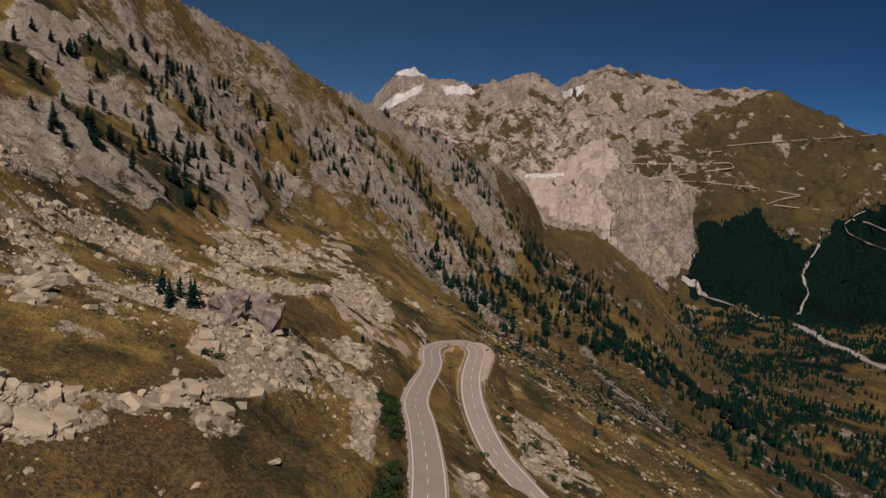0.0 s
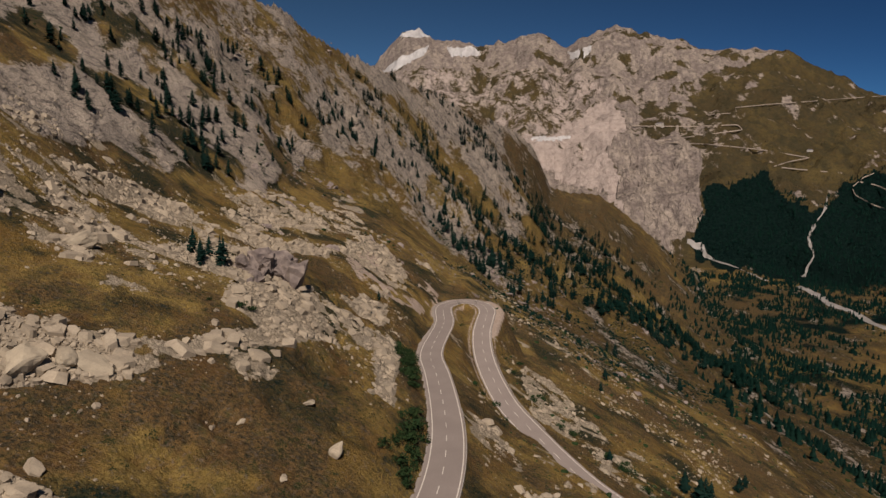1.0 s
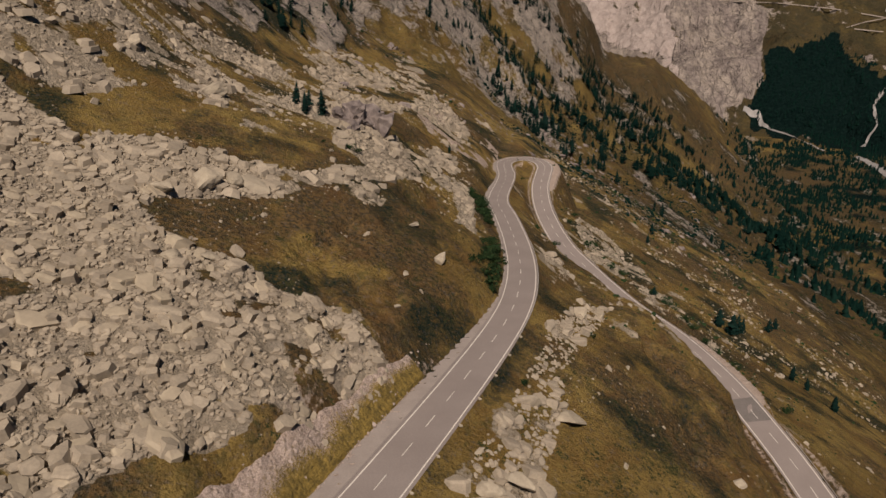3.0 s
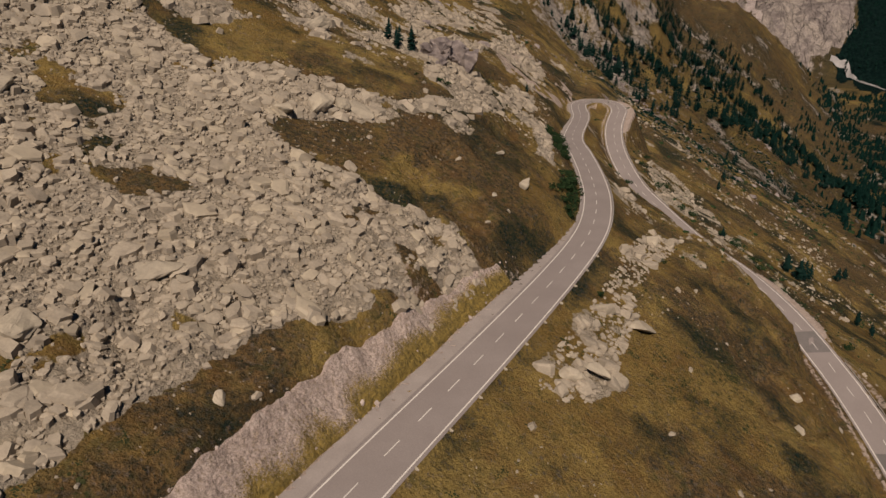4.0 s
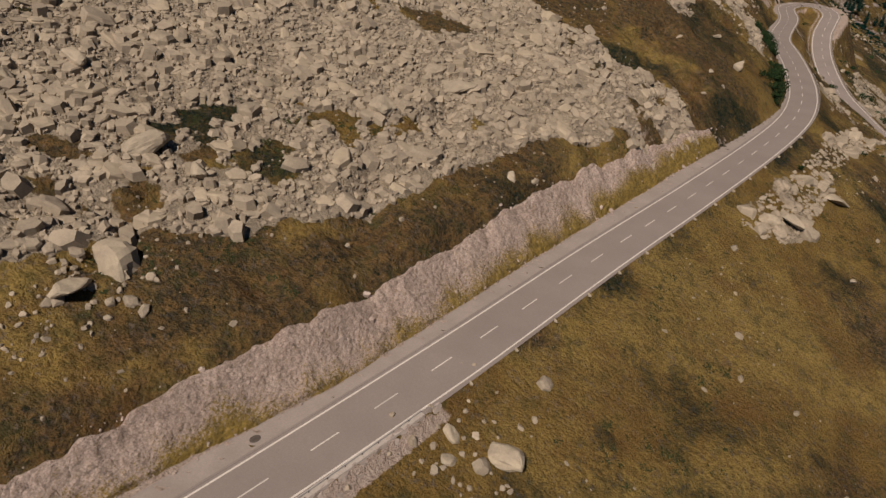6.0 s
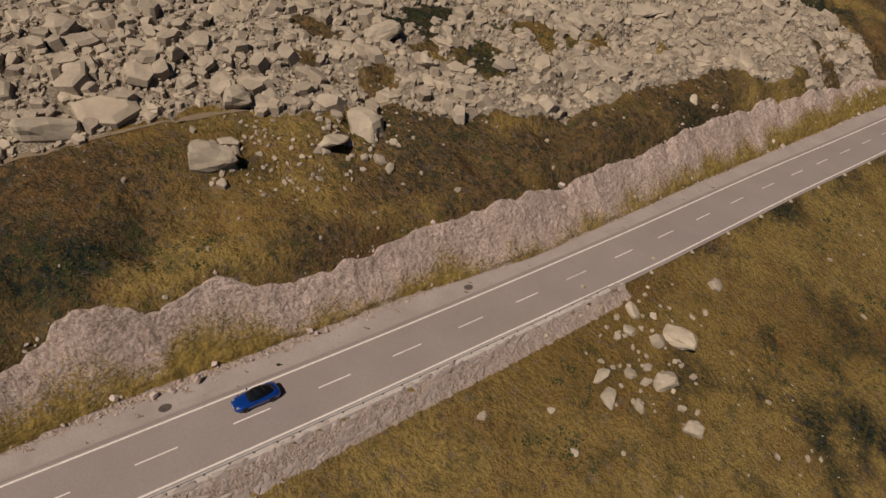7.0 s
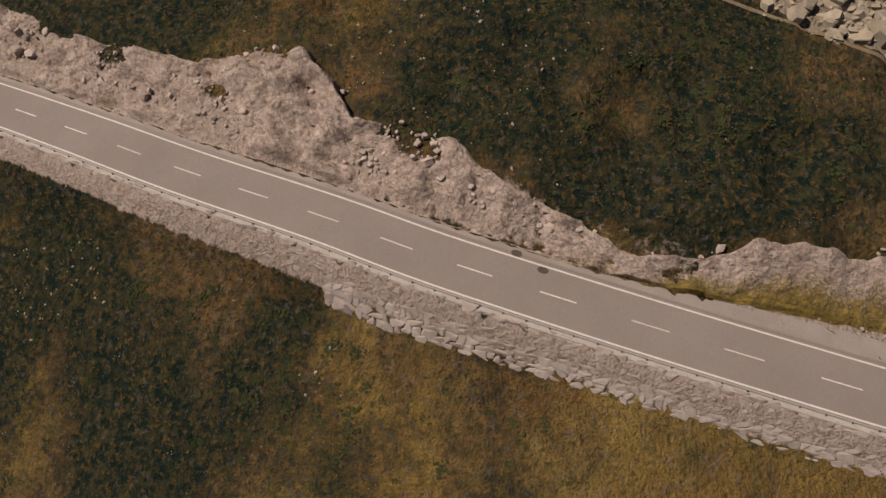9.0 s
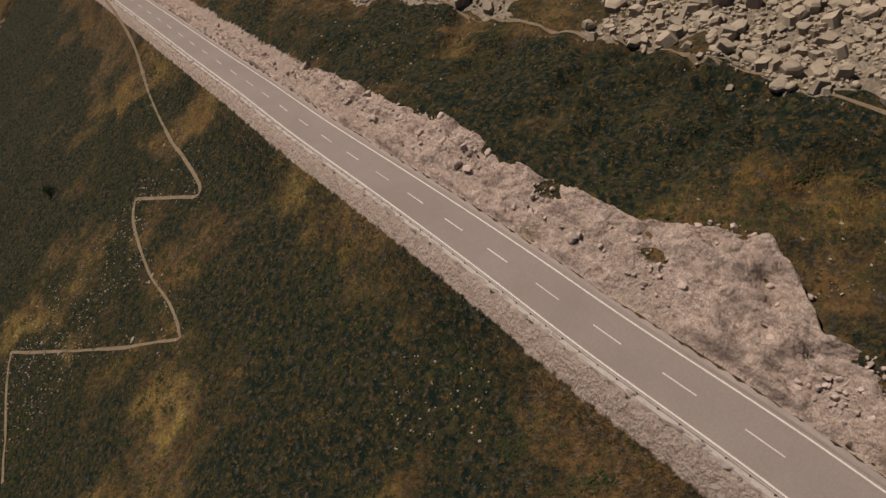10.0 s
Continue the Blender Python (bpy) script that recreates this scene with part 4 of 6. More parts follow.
def bank_strip(y0, y1):
    k = np.arange(ROAD_RUN[near_index(y0)], ROAD_RUN[near_index(y1)], 0.42)
    base = np.array([along(r) for r in k])
    i = np.interp(k, ROAD_RUN, np.arange(len(ROAD)))
    side = np.stack([np.interp(i, np.arange(len(ROAD)), ROAD_SIDE[:, c]) for c in (0, 1)], 1)
    top = bank_top(base[:, 1], base[:, 0] + side[:, 0] * 9, base[:, 1] + side[:, 1] * 9)
    foot = np.interp(base[:, 1], [-400, -125, -112, -97, -66, -50, -20, 40, 75], [5.0, 5.0, 6.2, 8.0, 7.7, 6.0, 6.8, 7.4, 6.3]) + 0.15 * fbm(base[:, 0], base[:, 1], 5, 2, 133)
    u = np.linspace(0, 1, 40)
    off = foot[None] + (np.maximum(top, foot + 0.6) - foot)[None] * u[:, None]
    x, y = base[None, :, 0] + side[None, :, 0] * off, base[None, :, 1] + side[None, :, 1] * off
    z = surface(x, y)
    edge = smooth(0, 0.1, u)[:, None] * (1 - smooth(0.95, 1, u))[:, None]
    run, face = np.broadcast_to(k[None], x.shape), off * 1.5
    steps = np.floor(4 * fbm(run, face * 1.2, 4.2, 4, 143)) / 4 + 0.6 * np.floor(3 * fbm(run * 0.8 + face * 0.5, face, 1.8, 3, 145)) / 3
    wild = np.interp(base[:, 1], [-150, -118, -100], [1.0, 0.85, 0.4])[None]
    rough = wild * (0.75 * (ridged(run, face, 6.0, 4, 135) - 0.5) + 0.5 * (ridged(run + 0.4 * face, face, 1.9, 3, 137) - 0.5) + 0.25 * fbm(run, face, 0.8, 2, 139)) + (1 - wild) * 1.2 * (ridged(run, face * 0.22, 3.0, 4, 138) - 0.55) + 0.2 * fbm(run, face, 1.5, 4, 136)
    rough = rough + 1.5 * steps * np.interp(base[:, 1], [-135, -112, -98], [1.0, 0.5, 0.12])[None]
    big = 1.5 * np.maximum(blob(x, y, -104, -154, 11, 8), 0.45 * blob(x, y, -122, -190, 24, 9, 60)) * smooth(0.35, 0.75, ridged(run, face, 6, 4, 141))
    push = edge * (0.42 + rough + big * edge) - 0.45 * (1 - edge) * (u > 0.5)[:, None] + 0.05 * (1 - edge) * (u < 0.5)[:, None] - 0.8 * (1 - smooth(0.3, 1.2, top - foot))[None]
    x, y, z = x - side[None, :, 0] * push * 0.45, y - side[None, :, 1] * push * 0.45, z + push * 0.75
    grass = np.interp(base[:, 1], [-330, -130, -112, -60, -30, 10, 58], [0.1, 0.25, 0.68, 0.5, 0.45, 0.6, 0.95])[None] * (1.25 - u[:, None] * 1.1) + 0.25 * fbm(run, face * 0.5, 5, 3, 140)
    ob = grid_object("cut_bank", x, y, z, {"foot": grass}, BANKROCK)
    return tagged(ob, "crumbling pinkish rock cutting along the road", "rock cutting", kind="structure")


def near_index(y, low=False):
    d = np.abs(ROAD[:, 1] - y) + 1000 * ((np.arange(len(ROAD)) > _turn) != low)
    return int(np.argmin(d))


def along(run, off=0.0, lift=0.0):
    i = np.interp(run, ROAD_RUN, np.arange(len(ROAD)))
    k = np.arange(len(ROAD))
    p = [np.interp(i, k, a) for a in (ROAD[:, 0], ROAD[:, 1], ROAD_Z, ROAD_SIDE[:, 0], ROAD_SIDE[:, 1])]
    return Vector((p[0] + p[3] * off, p[1] + p[4] * off, p[2] + lift))


cut_bank = bank_strip(-330, 58)


BANKS = (_off > 0) * (_at < _turn - 4) * smooth(6.0, 7.0, _dist) * (1 - smooth(-1.0, 0.2, _dist - bank_top(ROAD[_at, 1], GX, GY))) * BANK_Y


def bank_spots(x, y):
    return looked(BANKS, x, y)


_p = sample(bank_spots, 2400, (-200, -10, -310, 90), rng)
_o = strew("bank_rubble", _p, np.minimum(0.16 + 0.16 * rng.pareto(2.6, len(_p)), 0.9), BANKSTONE, rng, tilt=0.35, sink=-0.3, shapes=CHIPS)
tagged(_o, "loose pinkish rubble of the roadside cutting", "rubble", kind="stuff")
_p = sample(bank_spots, 520, (-200, -80, -310, -122), rng)
_o = strew("bank_blocks", _p, np.minimum(0.35 + 0.3 * rng.pareto(2.6, len(_p)), 1.3), BANKSTONE, rng, tilt=0.35, sink=-0.1, flat=1.2, shapes=SLABS)
tagged(_o, "broken pinkish blocks standing out of the rock cutting", "rocks", kind="stuff")


def boulder_mesh(seed, wide, tall):
    """A large worn boulder: an angular hull, cut finer and roughened."""
    v, f = hull(seed, 11 + seed % 5, 1.0, 0.7)
    bm = bmesh.new()
    bv = [bm.verts.new(c) for c in v]
    for t in f:
        bm.faces.new([bv[i] for i in t])
    bmesh.ops.subdivide_edges(bm, edges=bm.edges[:], cuts=3, use_grid_fill=True)
    bmesh.ops.triangulate(bm, faces=bm.faces[:])
    for _ in range(2):
        bmesh.ops.smooth_vert(bm, verts=bm.verts[:], factor=0.5, use_axis_x=True, use_axis_y=True, use_axis_z=True)
    for q in bm.verts:
        q.co += q.co.normalized() * 0.07 * (noise.noise(q.co * 3.1 + Vector((seed, 0, 0))) + 0.5 * noise.noise(q.co * 8 + Vector((0, seed, 0))))
        q.co.x *= wide
        q.co.y *= wide * 0.8
        q.co.z *= tall
    me = bpy.data.meshes.new("boulder")
    bm.to_mesh(me)
    bm.free()
    me.shade_flat()
    me.materials.append(STONE)
    return me


# the boulders that stand out: x, y, breadth, height
LONE = [(-80, -53, 6.5, 5.5), (-86, -72, 5.6, 4.6), (-80, -59, 5.1, 2.3), (-38, -45, 5.2, 2.6), (-37, -52, 3.6, 2.6), (-41, -59, 3.0, 1.8), (-38, -57, 1.8, 1.6), (-32, -55, 2.7, 2.2),
        (-50, -71, 1.3, 1.0), (-41, -67, 1.2, 1.0), (-45, -65, 1.1, 0.8), (-43, -57, 2.8, 0.9), (-44, -46, 2.6, 1.3), (-43, -49, 2.1, 1.1), (-50, -87, 2.7, 1.6), (-51, -84.5, 1.6, 1.2),
        (-26, 95, 4.2, 3.8), (-72, 82, 7.9, 5.0)]
LONE2 = [(-68, 88, 5.5, 3.3), (-64, 89, 7.0, 3.6), (0, 58, 7.2, 3.2), (13, 116, 4.8, 3.4), (-34, 107, 3.1, 1.3), (-42, 93, 1.9, 1.4), (-32, 82, 2.2, 1.1), (-28, 78, 1.5, 1.2), (-32, 71, 1.6, 1.2),
         (15, 87, 1.6, 1.4), (-77, 75, 7.0, 3.2), (-89, 130, 8.0, 5.0), (-109, 130, 7.0, 3.4), (-67, 57, 5.2, 2.4), (-62, 60, 3.6, 2.0), (-46, 90, 1.6, 1.2), (6, 108, 5.0, 4.0), (-7, 59, 4.6, 3.6)]
LONE3 = [(-114, 42, 5.5, 2.8), (-9, 36, 5.6, 4.2), (-13, 34, 4.6, 3.6), (3, 31, 1.5, 1.4), (31, 54, 2.5, 1.8), (34, 67, 3.0, 2.0), (9, 52, 1.5, 1.2), (-54, -1, 2.2, 1.3), (-108, -31, 5.0, 2.6),
         (-110, -40, 4.0, 2.6), (-100, -65, 3.7, 2.6), (-91, -64, 5.6, 3.2), (-90, -38, 6.1, 3.8), (-76, -4, 6.4, 3.2), (-83, -37, 3.5, 2.8), (-70, 16, 8.0, 3.4), (-99, -83, 8.0, 3.4), (-19, -17, 1.1, 0.8), (-26, -11, 1.0, 0.7)]
for k, (x, y, wide, tall) in enumerate(LONE + LONE2 + LONE3):
    ob = new("boulder", boulder_mesh(200 + k, wide * 1.05, tall))
    _tx, _ty = lie(np.array([x * 1.0]), np.array([y * 1.0]))
    ob.matrix_world = pose(x, y, float(surface(np.array([x * 1.0]), np.array([y * 1.0]))[0]) + tall * 0.16, math.degrees(_tx[0]) * 0.6, math.degrees(_ty[0]) * 0.6, 57 * k % 360)
    tagged(ob, "large pale granite boulder on the hillside" if wide > 3 else "pale granite stone lying in the grass", "boulder", "boulders on the hillside")

CRAG_STONE = simple("grey_crag", (0.14, 0.112, 0.105), (0.33, 0.27, 0.23), 0.35, 0.9, 0.35, fine=5)


def outcrop_block(seed, size):
    """One fractured block of a bare rock knob."""
    v, f = hull(seed, 12 + seed % 4, 1.1, 0.62)
    bm = bmesh.new()
    bv = [bm.verts.new(Vector(c) * size) for c in v]
    for t in f:
        bm.faces.new([bv[i] for i in t])
    bmesh.ops.subdivide_edges(bm, edges=bm.edges[:], cuts=3, use_grid_fill=True)
    bmesh.ops.triangulate(bm, faces=bm.faces[:])
    at = Vector((seed * 3.7, seed * 1.3, 0))
    for q in bm.verts:
        c = q.co + at
        q.co += 0.5 * Vector((noise.noise(c * 0.5), noise.noise(c * 0.5 + Vector((9, 0, 0))), noise.noise(c * 0.5 + Vector((0, 9, 0))))) + q.co.normalized() * 0.35 * noise.noise(c * 1.4)
    me = bpy.data.meshes.new("rock_block")
    bm.to_mesh(me)
    bm.free()
    me.shade_flat()
    me.materials.append(CRAG_STONE)
    return me


# the knob of bare rock above the meadow
outcrop = tagged(new("rock_outcrop"), "grey-violet knob of bare cracked rock with pines beside it", "rock outcrop")
_r = np.random.default_rng(77)
for _k in range(26):
    q = new("rock_block", outcrop_block(600 + _k, _r.uniform(8, 11) if _k < 8 else _r.uniform(3.5, 6.5)))
    q.parent = outcrop
    _v = _r.uniform(-10, 10) if _k < 8 else _r.normal(0, 9)
    q.matrix_local = pose(_r.normal(0, 3.0) + 0.1 * _v, _v, _r.uniform(-2.0, 3.2) - 0.12 * abs(_v), _r.normal(0, 15), _r.normal(0, 15), _r.uniform(0, 360))
outcrop.matrix_world = pose(-60, 172, float(surface(np.array([-60.0]), np.array([172.0]))[0]) + 1.2, 0, 8, 9)

# ---- marks and edges of the road ----
_start = int(np.argmin((ROAD[:, 0] + 77.1) ** 2 + (ROAD[:, 1] + 119.9) ** 2))
_marks = [ROAD_RUN[_start] + (np.interp(k, [0, 9, 15, 24], [0.5, 78, 132.8, 207.6]) if k < 25 else 207.6 + 8.7 * (k - 24)) for k in range(0, 49)] + [ROAD_RUN[_start] - 8.35 * k for k in range(1, 34)]
_low0 = ROAD_RUN[_turn] + 30
DRAINS = ((-93.5, 5.2), (-60, 5.4), (-132.5, 4.1), (-130.0, 3.0))  # y, offset from the centre
_marks += [_low0 + 8.8 * k for k in range(0, 40)]


def bar(name, r0, r1, o0, o1, lift, mat, parent):
    a = [along(r0, o0, lift), along(r1, o0, lift), along(r1, o1, lift), along(r0, o1, lift)]
    return mesh_object(name, a, [(0, 1, 2, 3)], mat, parent)


for _r in _marks:
    bar("centre_dash", _r - 1.8, _r + 1.8, 0.28, 0.12, 0.032, PAINT, road)
ribbon("centre_line", _turn - 30, _turn + 18, (0.07, -0.07), 0.031, PAINT, road, label="white line round the hairpin")
# two darker rectangles across the lower road
for _y, _half in ((112.0, 4.5), (66.0, 7.0)):
    _i = int(np.argmin(np.abs(ROAD[:, 1] - _y) + (1000 if _y > 0 else 0) * (np.arange(len(ROAD)) < _turn)))
    bar("asphalt_patch", ROAD_RUN[_i] - _half, ROAD_RUN[_i] + _half, 3.4, -3.4, 0.026, ASPHALT_DARK, road)["label"] = "darker patch across the road"

ribbon("asphalt_seam", near_index(-160), near_index(70), (4.03, 3.97), 0.028, ASPHALT_DARK, road, label="dark seam between the lane and its shoulder")
# iron drain covers and stains at the inner edge
DRAIN = simple("rusty_iron", (0.09, 0.075, 0.065), (0.15, 0.12, 0.1), 3.0, 0.8, 0.01, metal=0.3)
for _y, _o in DRAINS:
    _r = ROAD_RUN[near_index(_y)]
    _v = [along(_r + 0.62 * math.cos(a) * w, _o + 0.5 * math.sin(a) * w, h) for w, h in ((1.0, 0.012), (0.86, 0.03)) for a in np.linspace(0, 6.2832, 13)[:12]] + [along(_r, _o, 0.03)]
    _f = [(i, (i + 1) % 12, 12 + (i + 1) % 12, 12 + i) for i in range(12)] + [(12 + i, 12 + (i + 1) % 12, 24) for i in range(12)]
    mesh_object("drain_cover", _v, _f, DRAIN, road, "round rusty iron drain cover")

# gravel apron on the hill side
_k = np.arange(20, _turn - 2)
_w = np.interp(ROAD[_k, 1], [-400, -125, -97, -66, -20, 40, 75, 100, 150, 220, 240, 260, 285, 310], [5.4, 5.5, 7.2, 7.0, 7.1, 7.7, 6.5, 4.9, 4.8, 6.4, 5.2, 4.8, 5.5, 5.5]) + 0.4 * fbm(ROAD[_k, 0], ROAD[_k, 1], 9, 3, 171)
_v = [tuple(along(ROAD_RUN[j], 4.25, -0.005)) for j in _k] + [tuple(along(ROAD_RUN[j], float(o), -0.03)) for j, o in zip(_k, _w)]
_f = [(q, q + 1, len(_k) + q + 1, len(_k) + q) for q in range(len(_k) - 1)]
tagged(mesh_object("gravel_shoulder", _v, _f, APRON), "worn grey asphalt shoulder with a crumbling edge", "shoulder", kind="structure")

CONCRETE = simple("pale_concrete", (0.42, 0.36, 0.31), (0.5, 0.44, 0.38), 0.7, 0.85, 0.01)
STEEL = simple("galvanised_steel", (0.42, 0.39, 0.36), (0.52, 0.48, 0.44), 1.5, 0.6, 0.0, metal=0.1)
DARKSTEEL = simple("weathered_steel", (0.12, 0.11, 0.1), (0.17, 0.16, 0.15), 1.5, 0.6, 0.0, metal=0.4)


def swept(name, i0, i1, profile, mat, parent=None, step=1):
    """A closed profile (offset, height) swept along the road."""
    k = np.arange(i0, i1, step)
    n = len(profile)
    v = [tuple(along(ROAD_RUN[j], o, h)) for j in k for o, h in profile]
    f = [(a * n + b, a * n + (b + 1) % n, (a + 1) * n + (b + 1) % n, (a + 1) * n + b) for a in range(len(k) - 1) for b in range(n)]
    f += [tuple(range(n)), tuple(range((len(k) - 1) * n, len(k) * n))[::-1]]
    return mesh_object(name, v, f, mat, parent)


def guard_rail(i0, i1, side, label, reach=4.3, top=0.48):
    """A steel rail on posts, at one edge of the road."""
    ob = tagged(new("guard_rail"), label, "guard rail", "guard rails of the road")
    o = side * reach
    swept("rail", i0, i1, [(o - 0.05, top - 0.18), (o - 0.02, top - 0.12), (o - 0.05, top - 0.06), (o - 0.02, top), (o + 0.06, top), (o + 0.06, top - 0.18)], STEEL, ob)
    post = None
    for r in np.arange(ROAD_RUN[i0] + 0.4, ROAD_RUN[i1 - 1], 2.2):
        p = along(r, o + side * 0.1, top - 0.28)
        if post is None:
            bm = bmesh.new()
            bmesh.ops.create_cube(bm, size=1)
            bmesh.ops.scale(bm, vec=(0.1, 0.12, 0.5), verts=bm.verts)
            bmesh.ops.bevel(bm, geom=bm.edges[:], offset=0.012, segments=1, affect="EDGES")
            post = bpy.data.meshes.new("post")
            bm.to_mesh(post)
            bm.free()
            post.materials.append(DARKSTEEL)
        q = new("post", post)
        q.parent, q.location = ob, p
    return ob


_w0, _w1 = near_index(-318), near_index(-44)
guard_rail(_w0, _w1, -1, "low galvanised guard rail on top of the stone wall", 3.75, 0.3)
guard_rail(near_index(78), near_index(150), -1, "galvanised guard rail on the outside of the bend")
guard_rail(near_index(285, True), near_index(186, True), 1, "long galvanised guard rail along the lower road")
guard_rail(near_index(104, True), near_index(30, True), 1, "galvanised guard rail at the outer edge of the lower road")
kerb = swept("kerb", _w0, _w1, [(-3.5, -0.02), (-3.5, 0.07), (-4.3, 0.07), (-4.4, -0.4), (-3.9, -0.4)], CONCRETE)
tagged(kerb, "pale concrete kerb capping the retaining wall", "kerb", kind="structure")

# edge stones along the open stretch
_edge = boulder_mesh(911, 0.75, 0.55)
for _r in np.arange(ROAD_RUN[near_index(-38)], ROAD_RUN[near_index(84)], 8.8):
    ob = new("edge_stone", _edge)
    ob.matrix_world = Matrix.Translation(along(_r, -4.55, 0.1)) @ pose(0, 0, 0, 0, 0, _r * 41 % 360)
    tagged(ob, "small pale marker stone at the road edge", "edge stone", "edge stones of the road")

# ---- retaining wall of rough stones ----
WALLSTONE = simple("wall_stone", (0.3, 0.25, 0.215), (0.45, 0.375, 0.32), 0.8, 0.9, 0.04, fine=6)
WALLSTONES = simple("wall_stones", (0.3, 0.25, 0.215), (0.45, 0.375, 0.32), 0.25, 0.9, 0.04, island=True, fine=6)
retaining_wall = tagged(new("retaining_wall"), "battered retaining wall of rough pale stones under the road", "retaining wall", kind="structure")
_bricks = []
for _row in range(8):
    _r = ROAD_RUN[_w0] + rng.uniform(0, 1)
    while _r < ROAD_RUN[_w1]:
        _l = rng.uniform(0.7, 1.7)
        _h = 0.3 + 0.56 * _row + rng.uniform(-0.14, 0.14)
        _bricks.append((_r + _l / 2, _h, _l, rng.uniform(0, 1)))
        _r += _l * 0.9
_bricks = np.array(_bricks)
_pos = np.array([along(r, -(4.15 + h / 1.85 + 0.1 * u), -h) for r, h, l, u in _bricks])
_gz = surface(_pos[:, 0], _pos[:, 1])
_low = np.array([surface(p[0:1] + 0.9, p[1:2])[0] for p in _pos])
_keep = (_pos[:, 2] > np.minimum(_gz, _low) - 0.9) & ((_bricks[:, 1] < 2.3) | (_pos[:, 1] > -150))
_bricks, _pos = _bricks[_keep], _pos[_keep]
_side = np.array([along(r + 0.5) - along(r - 0.5) for r in _bricks[:, 0]])
_yaw = np.arctan2(_side[:, 1], _side[:, 0])
_rot = turns(_yaw * 0, -0.44 + rng.normal(0, 0.07, len(_pos)), rng.normal(0, 0.07, len(_pos)))
_cz, _sz = np.cos(_yaw), np.sin(_yaw)
_rot = np.stack([_cz, -_sz, 0 * _cz, _sz, _cz, 0 * _cz, 0 * _cz, 0 * _cz, 0 * _cz + 1], -1).reshape(-1, 3, 3) @ _rot
_dim = np.column_stack([_bricks[:, 2] * 1.25, 0.38 + 0 * _pos[:, 0], rng.uniform(1.5, 2.1, len(_pos))])
_which = rng.integers(0, len(HULLS), len(_pos))
_near = np.argsort(np.abs(_pos[:, 1] + 112))[:300]
_rest = np.ones(len(_pos), bool)
_rest[_near] = False
_o = joined("wall_stones", HULLS, _pos[_rest], _dim[_rest], _rot[_rest], _which[_rest], WALLSTONES, retaining_wall)
tagged(_o, kind="stuff")
swept("wall_core", _w0, _w1, [(-4.0, -0.1), (-4.3, -0.1), (-6.2, -3.8), (-5.5, -3.8)], WALLSTONE, retaining_wall)
_shapes = []
for _v, _f in HULLS:
    _m = bpy.data.meshes.new("stone")
    _m.from_pydata([tuple(c) for c in _v], [], [tuple(int(i) for i in t) for t in _f])
    _m.shade_flat()
    _m.materials.append(WALLSTONE)
    _shapes.append(_m)
for _i in _near:
    q = new("stone", _shapes[_which[_i]])
    q.parent = retaining_wall
    q.matrix_local = Matrix.Translation(_pos[_i]) @ Matrix([list(map(float, r)) for r in _rot[_i]]).to_4x4() @ Matrix.Diagonal((*_dim[_i], 1))

# the larger blocks of the boulder field, each on its own
BLOCK = simple("granite_block", (0.34, 0.28, 0.2), (0.47, 0.39, 0.275), 0.45, 0.9, 0.05, fine=7)
_shapes = []
for _v, _f in SLABS:
    _m = bpy.data.meshes.new("stone")
    _m.from_pydata([tuple(c) for c in _v], [], [tuple(int(i) for i in t) for t in _f])
    _m.shade_flat()
    _m.materials.append(BLOCK)
    _shapes.append(_m)
_p = sample(scree_spots, 300, (-125, -30, -120, 75), rng)
_tx, _ty = lie(_p[:, 0], _p[:, 1])
_z = surface(_p[:, 0], _p[:, 1])
for _i, (x, y) in enumerate(_p):
    s = float(np.clip(2.2 + 1.0 * rng.pareto(3.0), 2.2, 6.0))
    q = new("stone", _shapes[_i % len(_shapes)])
    q.parent = boulder_field
    q.matrix_local = pose(x, y, float(_z[_i]) + 0.02 * s, math.degrees(_tx[_i]) + rng.normal(0, 9), math.degrees(_ty[_i]) + rng.normal(0, 9), 0) @ pose(0, 0, 0, 0, 0, rng.uniform(0, 360)) @ Matrix.Diagonal((s * 1.15, s, s * 0.8, 1))

# ---- plants ----
NEEDLES = simple("pine_needles", (0.005, 0.02, 0.017), (0.018, 0.042, 0.03), 0.5, 0.95, 0.0, fine=6, gloss=0.02)
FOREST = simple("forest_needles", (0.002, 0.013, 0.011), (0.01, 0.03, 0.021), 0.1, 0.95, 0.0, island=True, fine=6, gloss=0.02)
BARK = simple("pine_bark", (0.06, 0.045, 0.035), (0.11, 0.085, 0.065), 2.0, 0.95, 0.02)
LEAVES = simple("alder_leaves", (0.012, 0.032, 0.014), (0.04, 0.06, 0.02), 0.8, 0.9, 0.0, fine=6, gloss=0.05)


